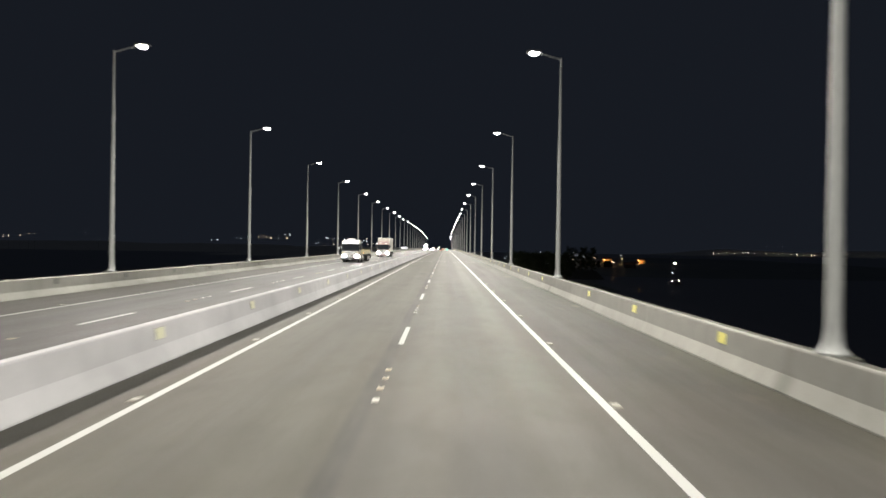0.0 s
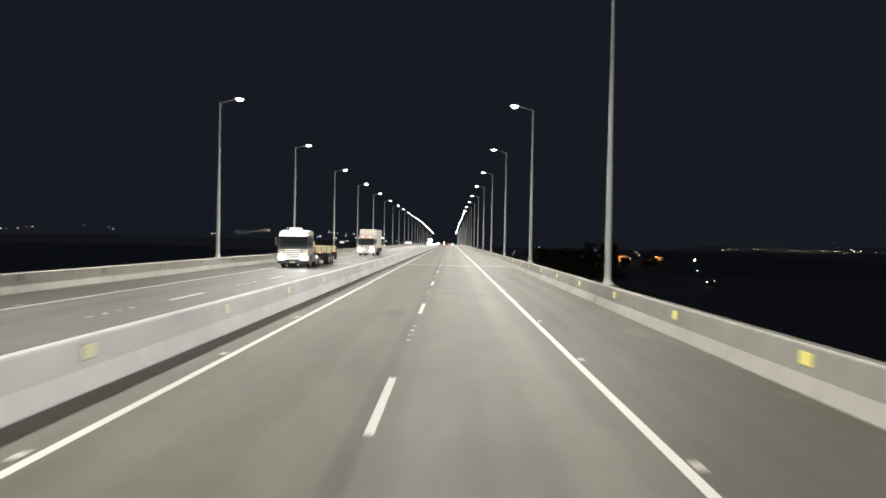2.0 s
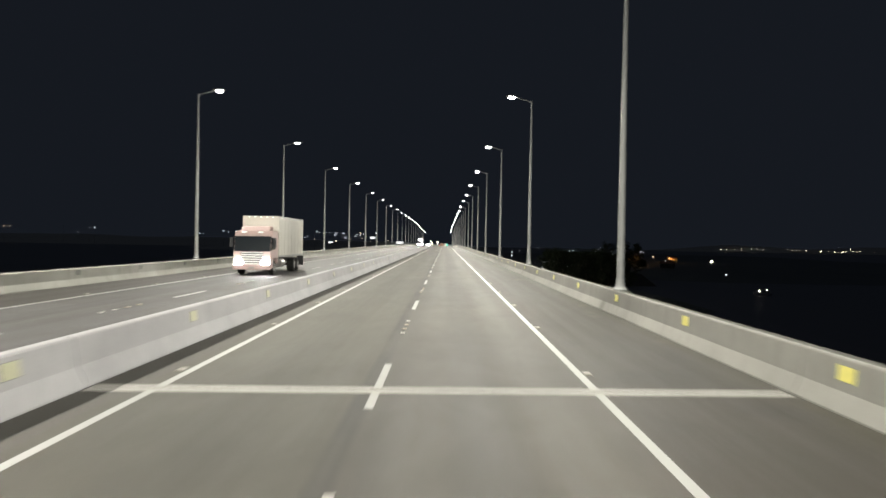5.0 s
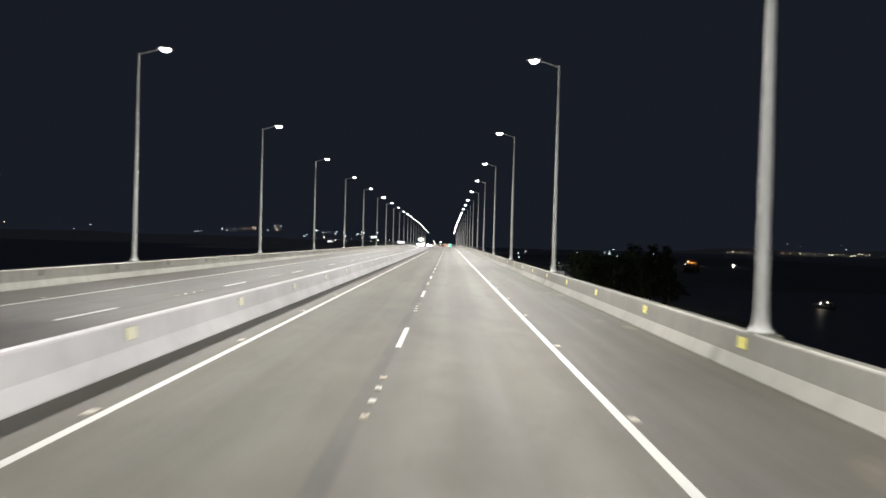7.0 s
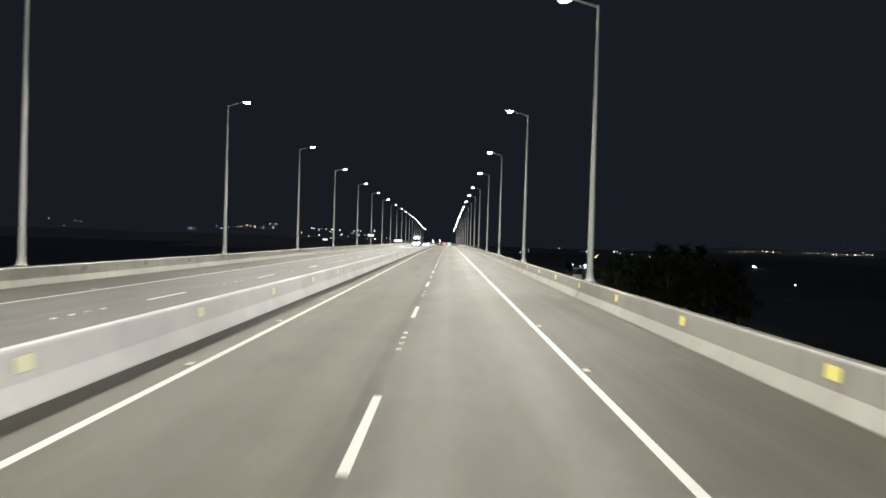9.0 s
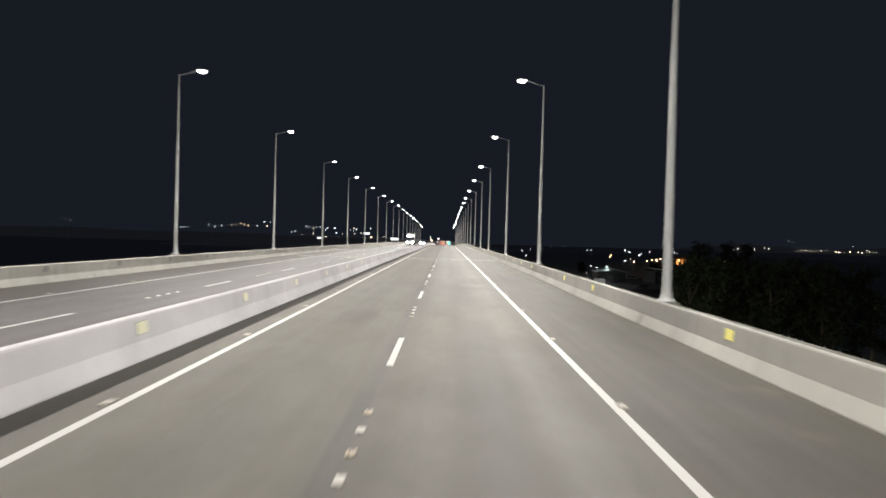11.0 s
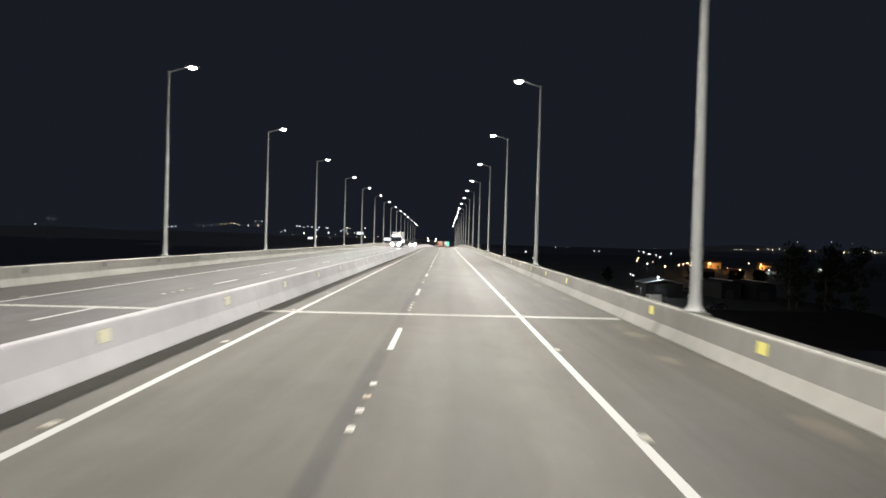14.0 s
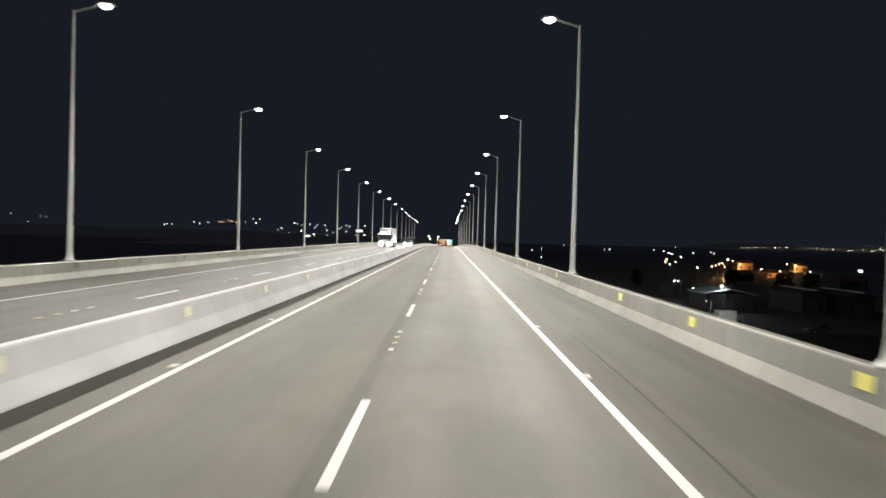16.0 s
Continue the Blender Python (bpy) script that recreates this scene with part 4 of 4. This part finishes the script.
def shed(x, y, w, d, h, wall, roof, label, turn, cap=None, base=YARD):
    """A low building with a gable roof, its ridge along the width."""
    root = thing("shed", pose(x, y, base, 0, 0, turn), label, "shed", "sheds on the shore")
    part("wall", box(bmesh.new(), (0, 0, h / 2), (w, d, h), 0.03), wall, root)
    rise = d * 0.12
    bm = prism(bmesh.new(), [(-d / 2 - 0.5, h), (0, h + rise), (d / 2 + 0.5, h), (d / 2 + 0.5, h - 0.12), (0, h + rise - 0.12), (-d / 2 - 0.5, h - 0.12)], "x", -w / 2 - 0.5, w / 2 + 0.5)
    part("roof", bm, roof, root, "shallow metal roof")
    if cap is not None:
        part("ridge_cap", box(bmesh.new(), (0, 0, h + rise + 0.06), (w + 1.0, 0.4, 0.12), 0.03), cap, root, "pale ridge capping")
    part("door", box(bmesh.new(), (-w / 2 - 0.02, 0.4, 1.1), (0.06, 2.0, 2.2), 0.01), DARK, root)
    return root


ROOF_GREY = plain("metal_roof", (0.3, 0.34, 0.34), 0.6, 0.0, 0.15, 0.8)
parked_van(pose(47.5, 457, YARD, 0, 0, 6))
yard_lamp(43.2, 452.0, 4.0, COOL, 700, DAY, globe=0.07, base=YARD)
shed(55.5, 482, 10, 9, 3.5, DARK_WALL, ROOF_GREY, "dark shed with a metal roof lit white by a lamp", 90)
yard_lamp(54.6, 476.8, 5.0, COOL, 900, DAY, globe=0.24, base=YARD)
shed(72.5, 486, 14, 5, 3.9, DARK_WALL, DARK_WALL, "long dark shed with a pale ridge on the shore", 92, WALL_PALE)
shed(79.5, 482, 14, 5, 3.9, DARK_WALL, DARK_WALL, "long dark shed with a pale ridge on the shore", 92, WALL_PALE)
car(pose(65.5, 499, YARD, 0, 0, -60), CAB_PALE, "pale car parked in the yard on the shore", group="")
car(pose(55.5, 446, YARD, 0, 0, -75), DARK, "black car parked in the dark yard on the shore", group="")
yard_lamp(54.5, 504, 4.4, COOL, 120, DAY, globe=0.16, base=YARD)
house(157.5, 733, 8, 7, 5.2, WALL_OCHRE, "ochre building lit orange by a street lamp on the shore", 0)
yard_lamp(154.5, 726.5, 4.6, ORANGE, 1900, SODIUM)
yard_lamp(164, 694, 6.1, WARM, 400, SODIUM)
yard_lamp(160.9, 715.4, 2.5, WARM_BRIGHT, 900, SODIUM, globe=0.34)
house(145, 670, 6, 6, 2.8, WALL_OCHRE, "small ochre house lit orange on the shore", 10)
yard_lamp(147.5, 663.5, 3.6, ORANGE, 900, SODIUM)
house(195.5, 752, 7, 7, 4.0, WALL_OCHRE, "ochre house lit orange at its gable on the shore", -6)
yard_lamp(192.5, 747, 4.4, ORANGE, 2200, SODIUM)
yard_lamp(122.0, 660, 5.2, ORANGE, 1800, SODIUM, globe=0.2)
yard_lamp(140.5, 700, 6.8, ORANGE, 2600, SODIUM, globe=0.24)
house(174, 690, 6, 6, 2.4, WALL_PALE, "low pale shed beside the orange-lit houses", -6)
yard_lamp(170.5, 684.0, 3.2, COOL, 250, DAY, globe=0.2)
house(120, 640, 9, 7, 3.0, DARK_WALL, "dark grey house on the shore", 15)
house(150, 610, 9, 7, 3.0, DARK_WALL, "dark grey house with a tiled roof on the shore", -20)
HULL = plain("boat_paint", (0.05, 0.06, 0.085), 0.5, 0.0, 0.2, 2.0)
BEACON = glowing("beacon_white", (1.0, 0.93, 0.85), 160.0)
LANTERN = glowing("boat_lantern", (1.0, 0.9, 0.78), 16.0)
# a cool glowing globe set low over the water on an added post
yard_lamp(164.0, 540.4, 1.4, COOL, 0, DAY, "small glowing globe on an added post in the water", globe=0.34, base=sea(540))


def floodlight(m):
    """A lamp on a post, deep inside a long square hood: it shows only to those it points at."""
    root = thing("floodlight", m, "bright floodlight with an added hood on a low post at the water's edge", "floodlight")
    part("post", tube(bmesh.new(), (0, 0, -3.0), (0, 0, 0.5), 0.12, 0.1, 10), CHASSIS, root)
    # hood added to cut the lamp off when passed abeam
    bm = bmesh.new()
    for x, z, w, h in ((-1.04, 1.5, 0.08, 2.16), (1.04, 1.5, 0.08, 2.16), (0, 2.54, 2.0, 0.08), (0, 0.46, 2.0, 0.08)):
        box(bm, (x, -2.7, z), (w, 5.6, h), 0.01)
    box(bm, (0, 0.1, 1.5), (2.16, 0.1, 2.16), 0.01)
    part("hood", bm, DARK, root, "deep black square hood added to hide the lens")
    bm = bmesh.new()
    tube(bm, (0, 0.04, 1.5), (0, -0.02, 1.5), 0.95, 0.9, 24)
    part("lens", bm, BEACON, root, "glaring white lens")
    return root


floodlight(pose(229.2, 754.7, -12.6, 0, 0, -5))


def fishing_boat(m, label):
    """A small open boat with a cabin and a lantern on a post."""
    root = thing("fishing_boat", m, label, "boat", "boats on the lagoon")
    bm = bmesh.new()
    rings = []
    for y, w, low, top in ((-3.6, 0.85, 0.0, 0.75), (-1.5, 1.15, -0.25, 0.7), (1.2, 1.1, -0.25, 0.8), (3.0, 0.6, -0.1, 1.05), (4.0, 0.06, 0.4, 1.3)):
        rings.append([bm.verts.new(p) for p in ((-w, y, top), (-w * 0.75, y, low), (w * 0.75, y, low), (w, y, top), (w * 0.86, y, top - 0.04), (w * 0.6, y, low + 0.2), (-w * 0.6, y, low + 0.2), (-w * 0.86, y, top - 0.04))])
    for p, q in zip(rings, rings[1:]):
        for i in range(8):
            bm.faces.new((p[i], p[(i + 1) % 8], q[(i + 1) % 8], q[i]))
    bm.faces.new(rings[0])
    bm.faces.new(rings[-1][::-1])
    bmesh.ops.recalc_face_normals(bm, faces=bm.faces)
    part("hull", bm, HULL, root, "dark blue painted hull")
    cabin = part("cabin", box(bmesh.new(), (0, -1.6, 1.0), (1.3, 1.9, 1.5), 0.08, 2), HULL, root)
    for s in (-1, 1):
        part("window", box(bmesh.new(), (s * 0.655, -1.6, 1.3), (0.03, 1.2, 0.45), 0.01), GLASS, cabin)
    part("lantern_post", tube(bmesh.new(), (0, 1.2, 0.0), (0, 1.2, 1.2), 0.04, 0.03, 8), CHASSIS, root)
    bm = bmesh.new()
    bmesh.ops.create_uvsphere(bm, u_segments=12, v_segments=8, radius=0.2, matrix=Matrix.Translation((0, 1.2, 1.25)))
    part("lantern", bm, LANTERN, root, "glowing lantern on a short post")
    return root


fishing_boat(pose(113.5, 372, SEA + 0.1, 0, 0, 25), "small dark fishing boat with a lit lantern, moored")
fishing_boat(pose(118.9, 381.4, SEA + 0.1, 0, 0, 170), "small dark fishing boat with a lit lantern, moored")

BARK = plain("bark", (0.09, 0.07, 0.05), 0.9, 0.0, 0.3, 3.0)
FOLIAGE = plain("dark_foliage", (0.026, 0.034, 0.018), 0.9, 0.0, 0.4, 0.5, 0.1)


def tree(m, height, seed):
    """A broad shore tree: tapered trunk, bent limbs and a ragged crown of leaf clumps."""
    r = random.Random(seed)
    root = thing("tree", m, "dark leafy tree standing on the unlit shore", "tree", "trees on the shore")
    bm = bmesh.new()
    tips = []
    tube(bm, (0, 0, -1.0), (0.1, 0.05, height * 0.3), 0.26, 0.2, 10)
    tube(bm, (0.1, 0.05, height * 0.3), (0.0, 0.1, height * 0.75), 0.2, 0.07, 8)
    for i in range(9):
        t = r.uniform(0.2, 0.7)
        turn = i * 2.4 + r.uniform(-0.4, 0.4)
        reach = height * r.uniform(0.2, 0.34) * (1.15 - t)
        s = Vector((0.08, 0.06, height * t))
        mid = s + Vector((math.cos(turn) * reach * 0.5, math.sin(turn) * reach * 0.5, reach * 0.35))
        end = s + Vector((math.cos(turn) * reach, math.sin(turn) * reach, reach * 0.9))
        tube(bm, s, mid, 0.09, 0.06, 6)
        tube(bm, mid, end, 0.06, 0.02, 6)
        tips += [mid, end]
    part("trunk", bm, BARK, root)
    tips += [Vector((r.uniform(-1.2, 1.2), r.uniform(-1.2, 1.2), height * r.uniform(0.45, 0.92))) for _ in range(10)]
    tips += [Vector((r.uniform(-1.6, 1.6), r.uniform(-1.6, 1.6), height * r.uniform(0.06, 0.4))) for _ in range(9)]
    verts, faces = [], []
    for c in tips:
        size = r.uniform(0.8, 1.35)
        for _ in range(46):
            d = Vector((r.gauss(0, 1), r.gauss(0, 1), r.gauss(0, 0.8)))
            p = c + d.normalized() * size * r.random() ** 0.4
            u = Vector((r.gauss(0, 1), r.gauss(0, 1), r.gauss(0, 1))).normalized()
            w = u.orthogonal().normalized() * r.uniform(0.12, 0.2)
            u = u * r.uniform(0.2, 0.36)
            n = len(verts)
            verts += [p - u, p + w * 0.9, p + u, p - w]
            faces.append((n, n + 1, n + 2, n + 3))
    me = bpy.data.meshes.new("crown")
    me.from_pydata(verts, [], faces)
    me.materials.append(FOLIAGE)
    crown = new("crown", me)
    crown.parent = root
    return root


grow = random.Random(21)
tall = [tree(pose(32.0, 317, GROUND - 1.2), 15.2, 4), tree(pose(35.2, 322, GROUND - 1.2, 0, 0, 70), 15.8, 8), tree(pose(38.6, 316, GROUND - 1.2, 0, 0, 30), 14.8, 15)]
for i, (x, y) in enumerate(((41.8, 322), (45.0, 317), (48.2, 321.5), (51.4, 317.5), (33.6, 326.5), (36.8, 330), (40.2, 327), (43.4, 331), (46.6, 327), (49.8, 330), (53.2, 325))):
    copy_thing(tall[i % 3], pose(x, y, GROUND - 1.2, 0, 0, grow.uniform(0, 360)))
crest = tree(pose(31.0, 321.5, GROUND - 1.2), 17.4, 22)
for x, y in ((33.4, 318.5), (36.0, 326), (38.4, 321), (42.6, 326.5), (46.2, 322)):
    copy_thing(crest, pose(x, y, GROUND - 1.2, 0, 0, grow.uniform(0, 360)))
for i, (x, y) in enumerate(((74.5, 451), (78.0, 455), (81.5, 450), (85.0, 454), (88.5, 451))):
    copy_thing(tall[(i + 1) % 3], pose(x, y, YARD - 0.3, 0, 0, grow.uniform(0, 360)))
low = tree(pose(118.0, 598, GROUND), 5.6, 31)
for i, (x, y) in enumerate(((123.0, 602), (127.5, 597), (132.0, 603), (66.0, 590), (104.0, 606))):
    copy_thing(low, pose(x, y, GROUND, 0, 0, grow.uniform(0, 360)))

YELLOW_FADED = plain("faded_reflective_yellow", (0.53, 0.53, 0.37), 0.4, vary=0.1, scale=20)

# ---- reflector plates on the barriers ----
PITCH = 7.58


def plate(m, face, parent_group, label, back=False):
    root = thing("reflector_plate", m, label, "reflector", parent_group)
    part("backing", box(bmesh.new(), (0, 0, 0), (0.005, 0.51, 0.25), 0.001), PLATE_BACK, root)
    part("sheet", box(bmesh.new(), (-0.004, 0, 0), (0.004, 0.49, 0.235), 0.001), face, root)
    return root


lean = math.degrees(math.atan2(7.142 - 7.11, 0.785 - 0.312))
def drift(i):
    """How far the fixings wander from an even pitch along the bridge."""
    return float(np.interp(i, [0, 10, 22, 29, 33, 38, 46], [-0.1, 0.15, 0.5, 0.75, 0.65, 0.0, 0.0]))


first_r = plate(pose(0, 0, 0), YELLOW, "yellow plates on the parapet", "square yellow reflective plate fixed to the parapet")
first_m = plate(pose(0, 0, 0), YELLOW_FADED, "yellow plates on the median", "square yellow reflective plate fixed to the median barrier")
first_l = plate(pose(0, 0, 0), PLATE_BACK, "grey plates on the far parapet", "small dark plate fixed to the opposite parapet")
for i in range(-3, 86):
    y = 16.58 + PITCH * i + drift(i)
    mr = pose(7.1245, y, deck(y) + 0.585, pitch_at(y), lean, 0)
    ym = 8.23 + PITCH * i
    mm = pose(X_MEDIAN + 0.139, ym, deck(ym) + 0.59, pitch_at(ym), -7.7, 0) @ pose(0, 0, 0, 0, 0, 180)
    yl = 12.0 + PITCH * i
    ml = pose(-16.6 - 0.132, yl, deck(yl) + 0.62, pitch_at(yl), -1.0, 0) @ pose(0, 0, 0, 0, 0, 180)
    if i == -3:
        first_r.matrix_basis, first_m.matrix_basis, first_l.matrix_basis = mr, mm, ml
    else:
        copy_thing(first_m, mm), copy_thing(first_l, ml)
        if i == 34:
            plate(mr, PLATE_BACK, "yellow plates on the parapet", "bare dark backing of a lost reflective plate")
        elif i not in (3, 31, 40, 46):
            copy_thing(first_r, mr)

# ---- broken lines and raised studs, pieces of the road ----
def slab(name, sx, sy, sz, mat, bevel=0.0):
    bm = box(bmesh.new(), (0, 0, sz / 2), (sx, sy, sz), bevel)
    me = bpy.data.meshes.new(name)
    bm.to_mesh(me)
    bm.free()
    me.materials.append(mat)
    return me


DASH = slab("lane_dash", 0.135, 4.0, 0.004, LINE_PAINT)
DOT_W = slab("road_stud", 0.11, 0.24, 0.02, STUD_WHITE, 0.006)


def worn_stud():
    """A stud worn through along its middle."""
    bm = bmesh.new()
    for s in (-1, 1):
        box(bm, (s * 0.04, s * 0.01, 0.01), (0.035, 0.24, 0.02), 0.005)
    box(bm, (0, 0, 0.005), (0.06, 0.2, 0.01))
    me = bpy.data.meshes.new("road_stud")
    bm.to_mesh(me)
    bm.free()
    me.materials.append(STUD_TAN)
    return me


DOT_T = worn_stud()
EDGE_STUD = slab("edge_stud", 0.14, 0.3, 0.022, STUD_BODY, 0.007)


def lay(name, me, x, y, turn=0.0):
    return sharing(name, me, ROAD, pose(x, y, deck(y) + 0.001, pitch_at(y), 0, turn))


def tyre_mark(points, half):
    """A thin dark ribbon on the asphalt that tapers at both ends."""
    bm = bmesh.new()
    n, rows = 24, []
    for j in range(n + 1):
        u = j / n * (len(points) - 1)
        k = min(int(u), len(points) - 2)
        x, y = (points[k][c] + (points[k + 1][c] - points[k][c]) * (u - k) for c in (0, 1))
        w = half * min(1.0, 6 * j / n, 6 * (1 - j / n)) + 0.004
        rows.append([bm.verts.new((x + s * w, y, deck(y) + 0.0035)) for s in (-1, 1)])
    for p, q in zip(rows, rows[1:]):
        bm.faces.new((p[0], p[1], q[1], q[0]))
    return tagged(part("tyre_mark", bm, SKID), "faint dark tyre mark on the shoulder asphalt", "tyre mark", "tyre marks", "structure")


SKID = plain("tyre_rubber_smear", (0.036, 0.034, 0.03), 0.85, 0.0, 0.35, 1.2, 0.2)
tyre_mark([(4.15, 337.0), (4.3, 340.5), (4.42, 345.0), (4.5, 352.0)], 0.022)

pick = random.Random(5)
for i in range(-5, 57):
    y = 19.08 + 16.0 * i
    lay("lane_dash", DASH, 0.0, y + 2.0)
    lay("lane_dash", DASH, -9.76, y + 5.4)
    if i < 36:
        for j in range(4):
            lay("road_stud", DOT_T if pick.random() < 0.45 else DOT_W, pick.uniform(-0.01, 0.01), y - 6.95 + j + pick.uniform(-0.03, 0.03))
            if i < 30:
                lay("road_stud", DOT_T if pick.random() < 0.4 else DOT_W, -9.76, y - 3.1 + j)
for i in range(-4, 72):
    y = 12.05 + PITCH * i
    lay("edge_stud", EDGE_STUD, 3.82 - 0.06 * (i > 27), y + 0.75 * drift(i))
    lay("edge_stud", EDGE_STUD, -3.75, y - 0.15)
    if i < 55:
        lay("edge_stud", EDGE_STUD, -13.7, y + 2.0)
